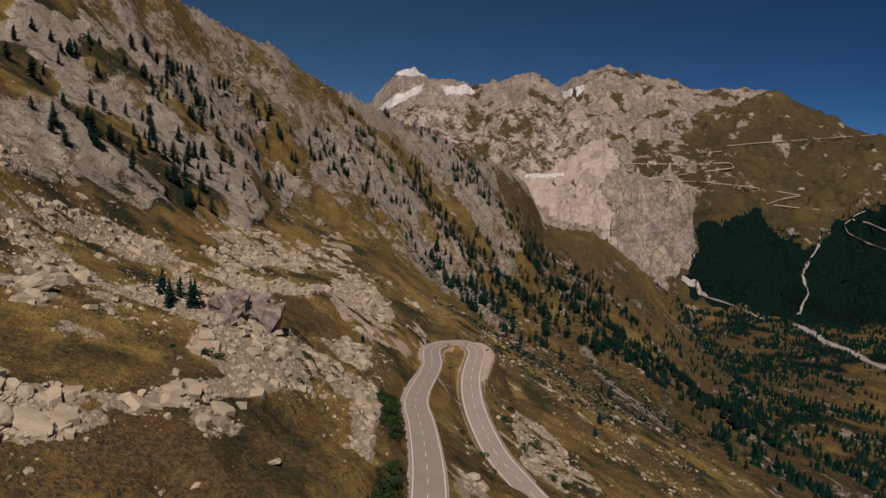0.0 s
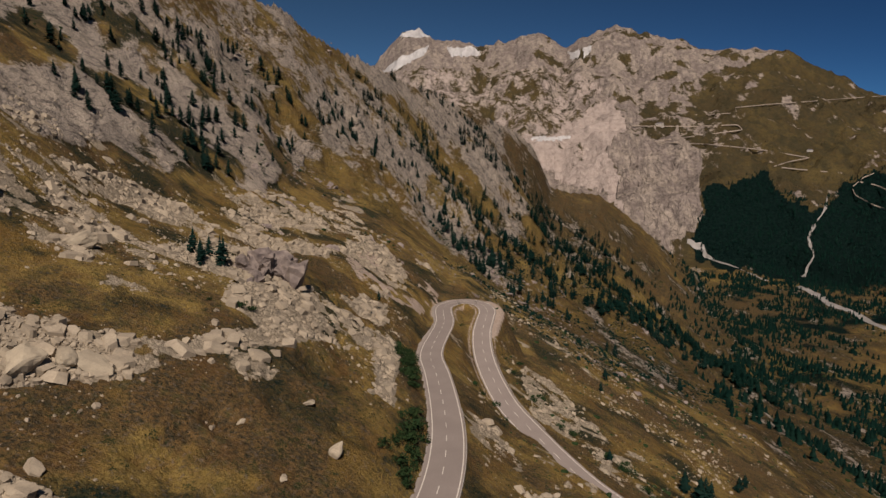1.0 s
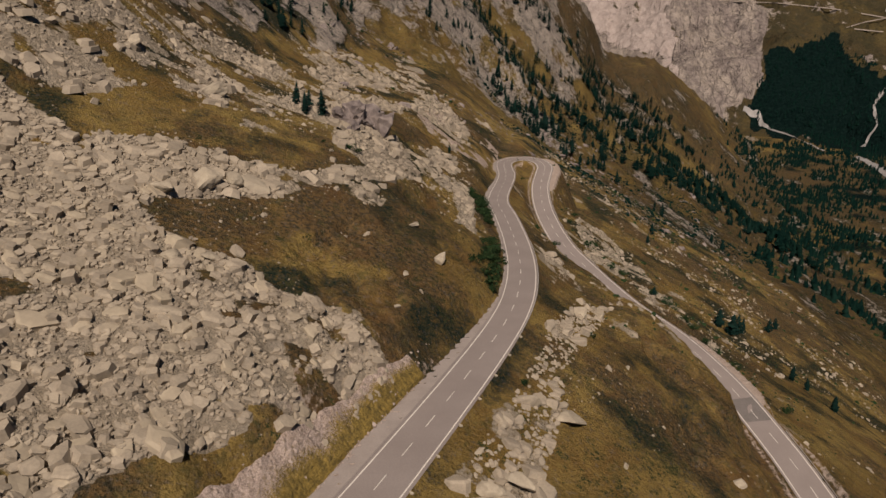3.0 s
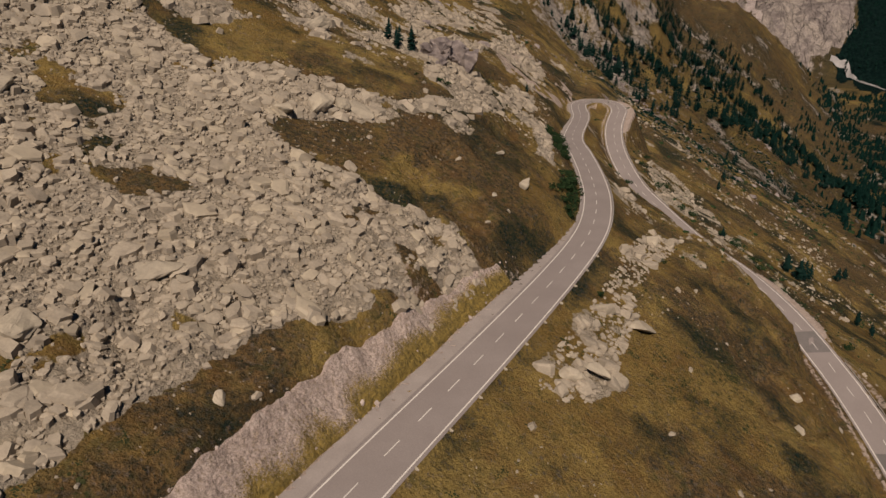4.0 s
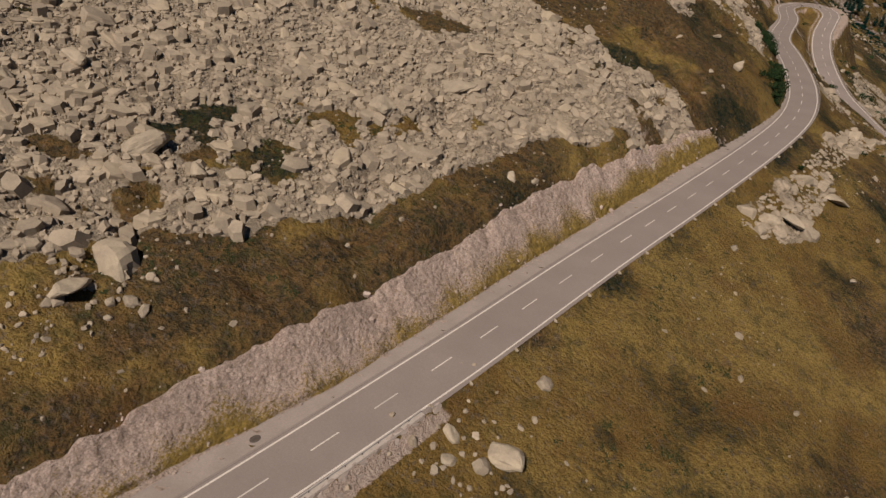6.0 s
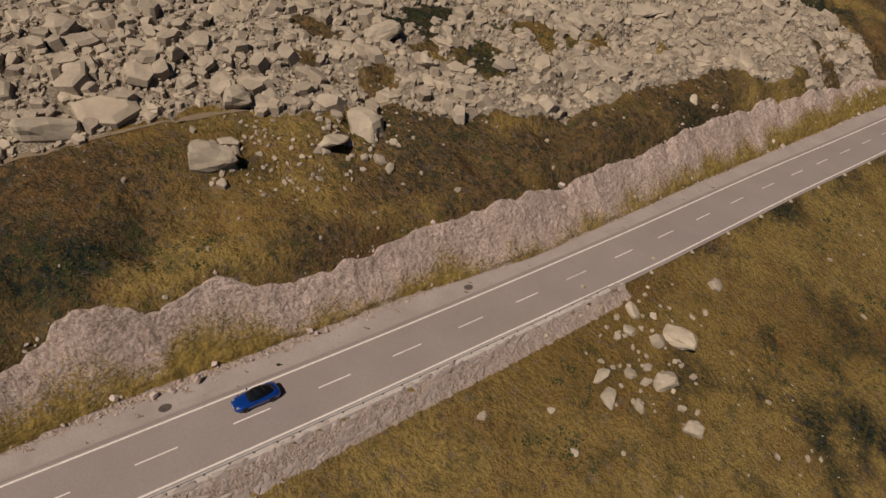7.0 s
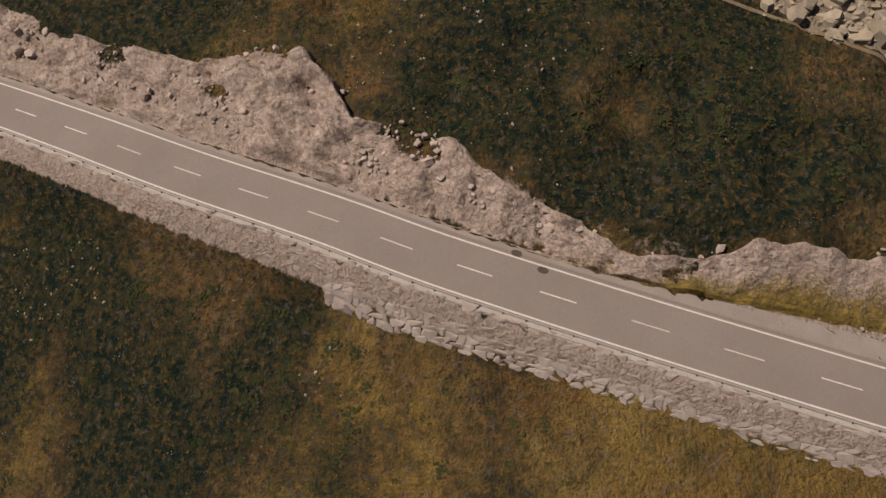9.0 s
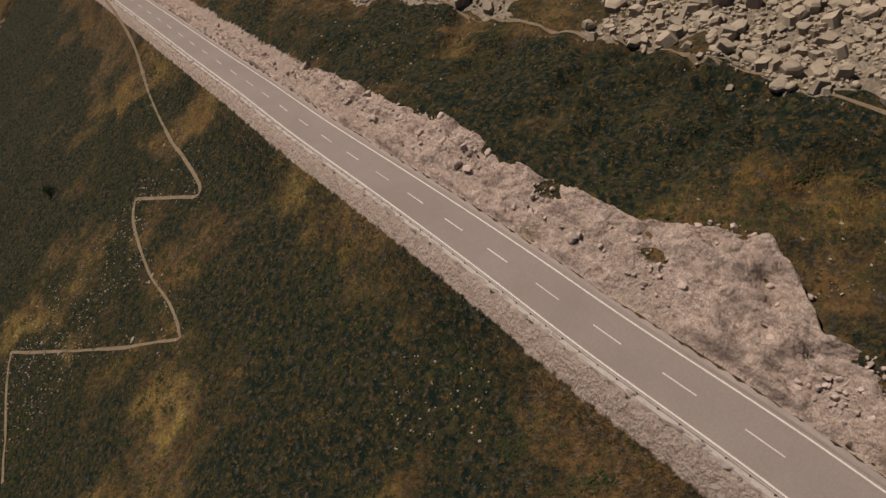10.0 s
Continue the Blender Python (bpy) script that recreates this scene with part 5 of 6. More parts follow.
def conifer_arrays(seed, tiers=12, arms=8):
    """Crown of a pine 1 m tall: drooping sprays in uneven whorls."""
    r = np.random.default_rng(seed)
    v, f = [], []
    wide = r.uniform(0.19, 0.26)
    for k in range(tiers):
        u = k / (tiers - 1)
        z = 0.1 + 0.86 * u
        rad = wide * (math.sin(math.pi * (0.2 + 0.8 * u)) ** 0.7 * (1 - 0.4 * u) + 0.04) * r.uniform(0.8, 1.15)
        n = max(4, int(arms * (1 - 0.45 * u)))
        a0 = r.uniform(0, 6.28)
        for j in range(n):
            if r.uniform() < 0.1:
                continue
            a, q = a0 + 6.28 * j / n + r.normal(0, 0.2), rad * r.uniform(0.65, 1.25)
            d = 6.28 / n * 0.62
            b = len(v)
            lift = r.uniform(-0.01, 0.03)
            v += [(0, 0, z + 0.055), (math.cos(a - d) * q * 0.72, math.sin(a - d) * q * 0.72, z - 0.01), (math.cos(a) * q, math.sin(a) * q, z - 0.03 + lift),
                  (math.cos(a + d) * q * 0.72, math.sin(a + d) * q * 0.72, z - 0.01), (math.cos(a) * q * 0.5, math.sin(a) * q * 0.5, z - 0.045)]
            f += [(b, b + 1, b + 2), (b, b + 2, b + 3), (b + 4, b + 2, b + 1), (b + 4, b + 3, b + 2)]
    b = len(v)
    v += [(0.02, 0, 0.93), (-0.012, 0.017, 0.93), (-0.012, -0.017, 0.93), (0, 0, 1.0)]
    f += [(b, b + 1, b + 3), (b + 1, b + 2, b + 3), (b + 2, b, b + 3)]
    return np.array(v), np.array(f)


def trunk_mesh(seed):
    bm = bmesh.new()
    bmesh.ops.create_cone(bm, segments=7, radius1=0.022, radius2=0.004, depth=0.95, cap_ends=True)
    for v in bm.verts:
        v.co.z += 0.43
        v.co.x += 0.01 * math.sin(seed + v.co.z * 5)
    me = bpy.data.meshes.new("trunk")
    bm.to_mesh(me)
    bm.free()
    me.materials.append(BARK)
    return me


def height_at(x, y):
    x, y = np.atleast_1d(np.asarray(x, float)), np.atleast_1d(np.asarray(y, float))
    near = (x > NEAR[0] + 3) & (x < NEAR[1] - 3) & (y > NEAR[2] + 3) & (y < NEAR[3] - 3)
    z = land(x, y)
    if near.any():
        z[near] = surface(x[near], y[near])
    return z


PINES = []
for _k in range(7):
    _t = tagged(new("pine_tree"), "dark green mountain pine on the rocky slope", "tree", "pines on the mountainside")
    _v, _f = conifer_arrays(40 + _k)
    _c = mesh_object("crown", _v, _f, NEEDLES, _t)
    _c.data.shade_flat()
    _s = new("trunk", trunk_mesh(_k))
    _s.parent = _t
    PINES.append(_t)
_used = set()


def plant(x, y, tall, spin):
    k = rng.integers(0, len(PINES))
    m = pose(x, y, float(height_at(x, y)[0]) - 0.25, rng.normal(0, 2), rng.normal(0, 2), spin) @ Matrix.Diagonal((tall * rng.uniform(0.85, 1.2), tall * rng.uniform(0.85, 1.2), tall, 1))
    if k not in _used:
        _used.add(k)
        PINES[k].matrix_world = m
        return
    c = copy_thing(PINES[k], Matrix.Identity(4))
    c.matrix_basis = m


# stands of pines: outline in plan, number, least and greatest height
STANDS = [
    ([(-225, 329), (-216, 375), (-190, 420), (-114, 383), (-119, 283), (-133, 241), (-160, 230)], 85, 5, 11),
    ([(-216, 375), (-220, 474), (-208, 600), (-169, 600), (-129, 533), (-114, 383), (-150, 400)], 75, 6, 13),
    ([(-157, 593), (-121, 743), (-42, 940), (-8, 648), (-57, 583), (-106, 582)], 110, 7, 14),
    ([(-34, 755), (39, 953), (90, 556), (39, 425), (-6, 518)], 130, 7, 15),
    ([(158, 981), (226, 979), (292, 699), (258, 673), (161, 645), (135, 836)], 110, 9, 17),
    ([(72, 967), (157, 1243), (273, 1100), (164, 798), (108, 915)], 90, 9, 17),
]
_far = []
for _poly, _count, _lo, _hi in STANDS:
    _xs, _ys = [p[0] for p in _poly], [p[1] for p in _poly]
    _m = lambda x, y, q=_poly: inside(x, y, q, 6, 40) * (0.35 + 0.4 * smooth(-0.3, 0.3, fbm(x, y, 30, 4, 181)))
    for x, y in sample(_m, _count, (min(_xs), max(_xs), min(_ys), max(_ys)), rng):
        if y < 715:
            plant(x, y, rng.uniform(_lo, _hi), rng.uniform(0, 360))
        else:
            _far.append((x, y, rng.uniform(_lo, _hi)))
_p = sample(lambda x, y: smooth(-0.05, 0.3, fbm(x, y, 60, 3, 185)), 700, (-150, 330, 600, 1250), rng)
_q = spline([(95, 950), (167, 985), (221, 920), (274, 908), (311, 854), (300, 690), (330, 640)], 3.2)
_p = np.concatenate([_p, _q + rng.normal(0, 5.0, _q.shape), _q[::3] + rng.normal(0, 12.0, _q[::3].shape)])
_far = np.array(_far + [(x, y, rng.uniform(8, 17)) for x, y in _p])
_n = len(_far)
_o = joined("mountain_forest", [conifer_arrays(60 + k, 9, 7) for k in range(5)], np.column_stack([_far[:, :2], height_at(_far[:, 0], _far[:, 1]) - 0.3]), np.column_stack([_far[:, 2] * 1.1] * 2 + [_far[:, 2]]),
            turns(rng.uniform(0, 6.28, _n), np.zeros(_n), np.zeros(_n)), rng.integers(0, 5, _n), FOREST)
tagged(_o, "dark pines scattered over the far spur", "forest", kind="stuff")
for x, y, h in ((-70, 166, 8), (-77, 162, 8), (-69, 160, 8.5), (-73, 158, 6.5), (-72, 154, 6), (-75, 168, 7), (76, 212, 9), (80, 209, 11), (84, 214, 10), (78, 218, 7), (88, 219, 8), (45, 196, 5),
                (157, 463, 10), (150, 470, 9), (95, 183, 7), (100, 181, 6), (64, 303, 6), (104, 168, 7), (101, 433, 11), (97, 441, 9), (79, 507, 12), (112, 250, 8), (120, 262, 7), (72, 330, 8), (-36, 232, 4)):
    plant(x, y, h, rng.uniform(0, 360))


def bush_mesh(seed):
    """A leafy shrub 1 m across: many small leaf sprays in clumps."""
    r = np.random.default_rng(seed)
    hubs = np.column_stack([r.normal(0, 0.24, 9), r.normal(0, 0.24, 9), np.abs(r.normal(0.25, 0.16, 9))])
    v, f = [], []
    for _ in range(190):
        h = hubs[r.integers(0, 9)]
        d = r.normal(size=3)
        d /= np.linalg.norm(d)
        c = h + d * np.array([0.24, 0.24, 0.2]) * r.uniform(0.7, 1.1)
        t = np.cross(d, r.normal(size=3))
        t /= np.linalg.norm(t) + 1e-6
        w = np.cross(d, t)
        b = len(v)
        s = r.uniform(0.05, 0.1)
        v += [c - t * s, c + w * s * 0.7 + d * 0.02, c + t * s, c - w * s * 0.7 + d * 0.03]
        f += [(b, b + 1, b + 2), (b, b + 2, b + 3)]
    me = bpy.data.meshes.new("bush")
    me.from_pydata([tuple(map(float, q)) for q in v], [], f)
    me.materials.append(LEAVES)
    return me


BUSHES = [bush_mesh(70 + k) for k in range(5)]
_hedge = [along(ROAD_RUN[near_index(y)] + rng.normal(0, 0.8), o + rng.normal(0, 0.7)) for y, o in [(y, 8.2) for y in range(158, 200, 3)] + [(y, 11) for y in range(164, 198, 5)] + [(y, 7.0) for y in range(102, 142, 3)] + [(y, 9.5) for y in range(108, 130, 4)]]
_spots = [(-23, 193, 4), (-21.5, 186, 3.5), (-20, 178, 4), (-19.5, 170, 3), (-19, 163, 4), (-18, 156, 3.5), (-16.5, 134, 3.5), (-15.5, 128, 4.5), (-15.5, 121, 4), (-15, 116, 3.5), (-14.8, 102, 3), (-15.2, 106, 2.5),
          (-1, 201, 3), (2, 194, 3.2), (6, 187, 3.2), (9, 183, 3), (-5, 266, 2.5), (0, 206, 2.5)]
_spots2 = [(30, 208, 4), (34, 206, 4.5), (45, 200, 5), (48, 193, 5), (50, 190, 4.5), (53, 180, 4.5), (54, 174, 4), (56, 165, 3.5), (58, 158, 3), (62, 152, 3), (-54, 130, 3.6), (-52, 132, 2.5), (-60, 128, 1.6), (22, 226, 4),
           (26, 236, 3.5), (16, 245, 3), (20, 262, 3.5), (-8, 64, 2.2), (8, 96, 2), (62, 140, 4), (70, 130, 4), (-132, -297, 3.4)]
for _k, (x, y, s) in enumerate([(p.x, p.y, rng.uniform(2.6, 4.6)) for p in _hedge] + _spots + _spots2):
    ob = new("bush", BUSHES[_k % 5])
    ob.matrix_world = pose(x, y, float(height_at(x, y)[0]) - 0.1, 0, 0, 77 * _k % 360) @ Matrix.Diagonal((s, s, s * 0.8, 1))
    tagged(ob, "dense dark green alder bush beside the road" if _k < 18 + len(_hedge) else "dense green alder bush on the slope", "bush", "bushes near the road")


def mound(seed):
    v, f = hull(seed, 16, 0.8, 1.0)
    return v, f


MOUNDS = [mound(300 + k) for k in range(8)]
_p = sample(lambda x, y: smooth(0.0, 0.3, fbm(x, y, 30, 4, 199)) * 0.85, 3000, (-230, 200, 300, 900), rng)
_n = len(_p)
_o = joined("mountain_shrubs", MOUNDS, np.column_stack([_p, height_at(_p[:, 0], _p[:, 1])]), (0.8 + 0.8 * rng.pareto(2.8, _n)).clip(0, 3.5)[:, None] * np.array([1, 1, 0.8]), turns(rng.uniform(0, 6.28, _n), rng.normal(0, 0.2, _n), rng.normal(0, 0.2, _n)), rng.integers(0, 8, _n), LEAVES)
tagged(_o, "scattered dark green shrubs on the mountainside", "scrub", kind="stuff")
# low shrubs on the middle slope, far trees of the valley
_p = sample(lambda x, y: inside(x, y, [(-40, 420), (-60, 560), (20, 800), (160, 1000), (330, 760), (260, 560), (130, 420), (60, 330)], 10, 40) * smooth(-0.15, 0.3, fbm(x, y, 38, 4, 191)) * 0.9, 5200, (-60, 330, 320, 1000), rng)
_z = height_at(_p[:, 0], _p[:, 1])
_n = len(_p)
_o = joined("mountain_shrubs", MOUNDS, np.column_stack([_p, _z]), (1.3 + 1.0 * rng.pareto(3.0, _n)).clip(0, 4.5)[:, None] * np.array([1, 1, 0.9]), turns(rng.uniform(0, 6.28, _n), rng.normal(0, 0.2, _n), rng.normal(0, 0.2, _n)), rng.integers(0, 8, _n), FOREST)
tagged(_o, "dark green alder scrub on the mountainside", "scrub", kind="stuff")


_p = sample(lambda x, y: off_road(x, y) * (0.2 + 0.8 * smooth(-0.15, 0.25, fbm(x, y, 24, 4, 193))) * (x > slope_line(y)[0] + 18), 1500, (0, 186, 110, 428), rng)
_n = len(_p)
_o = joined("slope_shrubs", MOUNDS, np.column_stack([_p, height_at(_p[:, 0], _p[:, 1])]), (0.6 + 0.6 * rng.pareto(2.6, _n)).clip(0, 3.2)[:, None] * np.array([1, 1, 0.75]), turns(rng.uniform(0, 6.28, _n), rng.normal(0, 0.2, _n), rng.normal(0, 0.2, _n)), rng.integers(0, 8, _n), LEAVES)
tagged(_o, "small green shrubs dotted over the steep grass", "shrubs", kind="stuff")
_p = sample(lambda x, y: off_road(x, y) * (0.15 + 0.8 * smooth(0.0, 0.3, fbm(x, y, 20, 4, 195))) * (x > slope_line(y)[0] + 12), 2200, (0, 186, 90, 428), rng)
_o = strew("slope_stones", _p, np.minimum(0.4 + 0.5 * rng.pareto(2.3, len(_p)), 2.6), STONES, rng, shapes=CHIPS)
tagged(_o, "pale stones strewn over the steep grass", "stones", kind="stuff")


def small_tree(seed):
    r = np.random.default_rng(seed)
    v, f = [], []
    for k in range(3):
        b = len(v)
        for j in range(6):
            a = j * 1.047 + k * 0.5
            q = (0.22 - 0.055 * k) * r.uniform(0.7, 1.25)
            v.append((math.cos(a) * q, math.sin(a) * q, 0.05 + 0.27 * k + r.uniform(-0.04, 0.04)))
        v.append((0, 0, 0.48 + 0.26 * k))
        f += [(b + j, b + (j + 1) % 6, b + 6) for j in range(6)]
    return np.array(v), np.array(f)


SAPLINGS = [small_tree(500 + k) for k in range(6)]


# the streams, as bearing and height angle from the start of the flight, with their breadth
STREAMS = (([(18.6, -10.13), (20.1, -10.5), (21.4, -10.8), (22.7, -11.21)], 9.0), ([(22.7, -11.2), (23.7, -11.57), (24.8, -12.04)], 6.0),
           ([(26.9, -12.1), (28.3, -12.7), (29.3, -13.34), (30.6, -13.66), (31.7, -14.24), (33.1, -14.64), (35, -15.2)], 16.0),
           ([(27.2, -11.47), (27.8, -9.91), (27.3, -8.46), (27.8, -7.14), (28.3, -6.26), (28.3, -4.99)], 6.0))


def valley_mask(x, y):
    z = land(x, y)
    b, e = bearing(x, y, z)
    r = np.hypot(x, y)
    low = smooth(13, 22, b) * smooth(-60, -220, z) * np.clip(0.26 + 0.4 * smooth(-230, -295, z) + 1.5 * fbm(x, y, 75, 4, 157) + 0.7 * fbm(x, y, 18, 3, 159), 0, 1) * (r < 1950)
    far = inside(b, e, WOOD, 0.5, 1.2) * (r > 1650) * 0.9
    for line, wide in STREAMS:
        q = np.array(line)
        if q[-1, 0] - q[0, 0] > 1.5:
            low = low * ((np.abs(e - np.interp(b, q[:, 0], q[:, 1])) * r * 0.0175 * 5 > wide * 1.2) | (b < q[0, 0] - 0.2) | (b > q[-1, 0] + 0.2))
    return np.maximum(low, far)


_p = np.concatenate([sample(lambda x, y: valley_mask(x, y) * (np.hypot(x, y) > 1800), 6000, (500, 1750, 1300, 2600), rng), sample(lambda x, y: valley_mask(x, y) * (np.hypot(x, y) < 1850), 10500, (100, 1150, 330, 1850), rng)])
_z, _n = land(_p[:, 0], _p[:, 1]), len(_p)
_h = rng.uniform(4, 11, _n) + 4 * (rng.uniform(size=_n) > 0.8)
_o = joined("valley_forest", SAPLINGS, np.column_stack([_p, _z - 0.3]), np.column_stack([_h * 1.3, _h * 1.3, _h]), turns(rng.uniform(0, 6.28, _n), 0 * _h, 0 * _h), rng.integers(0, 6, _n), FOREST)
tagged(_o, "dark conifer forest on the valley floor", "forest", kind="stuff")

_p = sample(lambda x, y: valley_mask(x, y) * 0.8 + 0.35 * smooth(8, 16, bearing(x, y, land(x, y))[0]) * smooth(-0.1, 0.25, fbm(x, y, 40, 4, 197)), 7000, (60, 800, 330, 1300), rng)
_n = len(_p)
_o = joined("valley_scrub", MOUNDS, np.column_stack([_p, height_at(_p[:, 0], _p[:, 1])]), (1.6 + 1.1 * rng.pareto(2.8, _n)).clip(0, 6)[:, None] * np.array([1.1, 1, 0.8]), turns(rng.uniform(0, 6.28, _n), rng.normal(0, 0.2, _n), rng.normal(0, 0.2, _n)), rng.integers(0, 8, _n), LEAVES)
tagged(_o, "dense dark green alder scrub above the valley floor", "scrub", kind="stuff")

# dwarf shrubs in the lush turf


def shrub_arrays(seed):
    r = np.random.default_rng(seed)
    v, f = [], []
    for _ in range(18):
        c = np.array([r.normal(0, 0.3), r.normal(0, 0.3), r.uniform(0.0, 0.22)])
        a = r.uniform(0, 6.28)
        t, w = np.array([math.cos(a), math.sin(a), r.normal(0, 0.25)]), np.array([-math.sin(a), math.cos(a), r.normal(0, 0.25)])
        q = r.uniform(0.1, 0.2)
        b = len(v)
        v += [c - t * q, c + w * q * 0.7 + (0, 0, 0.07), c + t * q, c - w * q * 0.7 + (0, 0, 0.05)]
        f += [(b, b + 1, b + 2), (b, b + 2, b + 3)]
    return np.array(v), np.array(f)


SHRUB = simple("dwarf_shrub_leaves", (0.026, 0.04, 0.018), (0.07, 0.066, 0.026), 0.7, 0.95, 0.0, island=False, fine=6, gloss=0.03)
SHRUBS = [shrub_arrays(800 + k) for k in range(8)]


def lush_spots(x, y):
    rise = slope_line(y)[0] - x
    k = 0.2 + 0.9 * fbm(x, y, 16, 3, 143) + 0.35 * smooth(-120, -170, y) * (rise < 0) + 0.3 * blob(x, y, -112, -122, 24, 44, 25)
    return off_road(x, y) * (1 - looked(_scree, x, y)) * (1 - bank_spots(x, y)) * np.clip(k, 0, 0.85)


_p = np.concatenate([sample(lush_spots, 5200, (-165, -15, -290, 60), rng), sample(lush_spots, 1600, (-90, 70, 40, 300), rng)])
_n = len(_p)
_tx, _ty = lie(_p[:, 0], _p[:, 1])
_s = 0.5 + 0.5 * rng.pareto(3.0, _n)
_o = joined("dwarf_shrubs", SHRUBS, np.column_stack([_p, surface(_p[:, 0], _p[:, 1])]), np.minimum(_s, 1.1)[:, None] * np.array([1.3, 1.3, 0.6]), turns(rng.uniform(0, 6.28, _n), _tx, _ty), rng.integers(0, 8, _n), SHRUB)
tagged(_o, "low dark dwarf shrubs in the turf", "shrubs", kind="stuff")

# broken rock on the high slopes
_hm = lambda x, y: smooth(-0.1, 0.3, fbm(x, y, 60, 4, 221)) * smooth(150, 330, y - 0.9 * x) * 0.8
_p = np.concatenate([sample(_hm, 3200, (-300, 260, 250, 1000), rng), sample(lambda x, y: 0.6 * smooth(0.0, 0.3, fbm(x, y, 22, 4, 223)), 2600, (-120, 180, 320, 760), rng)])
_n = len(_p)
_o = joined("slope_rocks", HULLS, np.column_stack([_p, height_at(_p[:, 0], _p[:, 1]) - 0.25]), np.minimum(0.8 + 0.9 * rng.pareto(2.6, _n), 6)[:, None] * np.array([1.2, 1.0, 0.75]), turns(rng.uniform(0, 6.28, _n), rng.normal(0.2, 0.3, _n), rng.normal(0.4, 0.3, _n)), rng.integers(0, len(HULLS), _n), CRAG_STONE)
tagged(_o, "grey rocks scattered over the high mountainside", "rocks", kind="stuff")

# ---- footpaths, river, far roads ----
TRAIL = simple("trodden_earth", (0.17, 0.125, 0.075), (0.24, 0.18, 0.115), 0.8, 0.95, 0.03)
FARROAD = simple("far_gravel", (0.34, 0.28, 0.23), (0.42, 0.35, 0.28), 0.02, 0.95, 0.0)
WATER = simple("braided_stream_gravel", (0.24, 0.22, 0.2), (0.42, 0.385, 0.355), 0.05, 0.6, 0.0)


def draped(name, points, wide, mat, height, lift=0.08, step=1.0, sway=0.0):
    line = spline(list(points), step)
    t = np.gradient(line, axis=0)
    t /= np.linalg.norm(t, axis=1)[:, None] + 1e-9
    s = np.stack([-t[:, 1], t[:, 0]], 1)
    w = wide * (1 + sway * fbm(line[:, 0], line[:, 1], 12 * step, 3, 211))
    v = []
    for u in (-0.5, 0.0, 0.5):
        x, y = line[:, 0] + s[:, 0] * w * u, line[:, 1] + s[:, 1] * w * u
        v.append(np.column_stack([x, y, height(x, y) + lift]))
    n = len(line)
    f = [(a * n + i, a * n + i + 1, (a + 1) * n + i + 1, (a + 1) * n + i) for a in range(2) for i in range(n - 1)]
    return mesh_object(name, np.concatenate(v), f, mat, smooth_faces=True)


for _pts, _wide in (([(-195, -340), (-179.4, -315.6), (-166.3, -297), (-151.1, -279), (-138.3, -262.1), (-133.4, -254.6), (-126.2, -244.3), (-123.8, -242.9), (-124.5, -248.2), (-126.3, -261), (-126, -262.2), (-121.4, -258.7), (-112.1, -246.6), (-105.8, -235.8), (-101.4, -230), (-100.2, -231.2), (-99.6, -252.9), (-99.4, -274.5), (-98.6, -275.6), (-94.1, -271.9), (-79.2, -255.6)], 0.5),
                    ([(-168, -225), (-148, -187), (-137, -162), (-130, -147), (-113, -115), (-99, -89), (-93, -73), (-88, -61)], 0.5)):
    tagged(draped("footpath", _pts, _wide, TRAIL, surface, 0.1, 0.7, 0.5), "narrow trodden footpath across the slope", "footpath", kind="structure")


_line = spline([(-138, -262), (-126, -244), (-124, -243), (-126.3, -262), (-112, -246.6), (-101, -230), (-99.6, -253), (-99, -275), (-88, -265)], 0.35)
_p = _line[rng.integers(0, len(_line), 330)] + rng.normal(0, 1.3, (330, 2))
_o = strew("path_stones", _p, np.minimum(0.16 + 0.16 * rng.pareto(2.3, 330), 0.9), STONES, rng, shapes=CHIPS)
tagged(_o, "small pale stones kicked aside along the footpath", "stones", kind="stuff")


def sheet(x, y):
    """Height of the built land beyond the hillside."""
    a, r = np.degrees(np.arctan2(x - EYE0[0], y - EYE0[1])), np.hypot(x - EYE0[0], y - EYE0[1])
    i, j = np.interp(r, _rr, np.arange(len(_rr))), np.interp(a, _az, np.arange(len(_az)))
    i0, j0 = np.minimum(i.astype(int), len(_rr) - 2), np.minimum(j.astype(int), len(_az) - 2)
    u, v = i - i0, j - j0
    return (PZ[i0, j0] * (1 - v) + PZ[i0, j0 + 1] * v) * (1 - u) + (PZ[i0 + 1, j0] * (1 - v) + PZ[i0 + 1, j0 + 1] * v) * u


def meet(points):
    """Where lines of sight from the start of the flight (bearing, height angle) come down on the land."""
    p = np.array(points, float)
    if len(p) > 2:
        run = np.r_[0, np.cumsum(np.hypot(np.diff(p[:, 0]), np.diff(p[:, 1])))]
        at = np.linspace(0, run[-1], int(run[-1] / 0.22))
        p = np.stack([np.interp(at, run, p[:, 0]), np.interp(at, run, p[:, 1])], 1)
    b, e = np.radians(p[:, 0]), np.tan(np.radians(p[:, 1]))
    first = int(np.searchsorted(_rr, 900))
    col = np.clip(np.rint(np.interp(p[:, 0], _az, np.arange(len(_az)))).astype(int), 0, len(_az) - 1)
    over = (PZ[first:, col] - EYE0[2]) / _rr[first:, None] > e[None]
    k = np.where(over.any(0), over.argmax(0), len(over) - 1)
    hit = _rr[first:][k]
    for _ in range(2):
        hit = np.convolve(np.pad(hit, 1, mode="edge"), [0.25, 0.5, 0.25], "valid")
    return [(EYE0[0] + math.sin(a) * h, EYE0[1] + math.cos(a) * h) for a, h in zip(b, hit)]


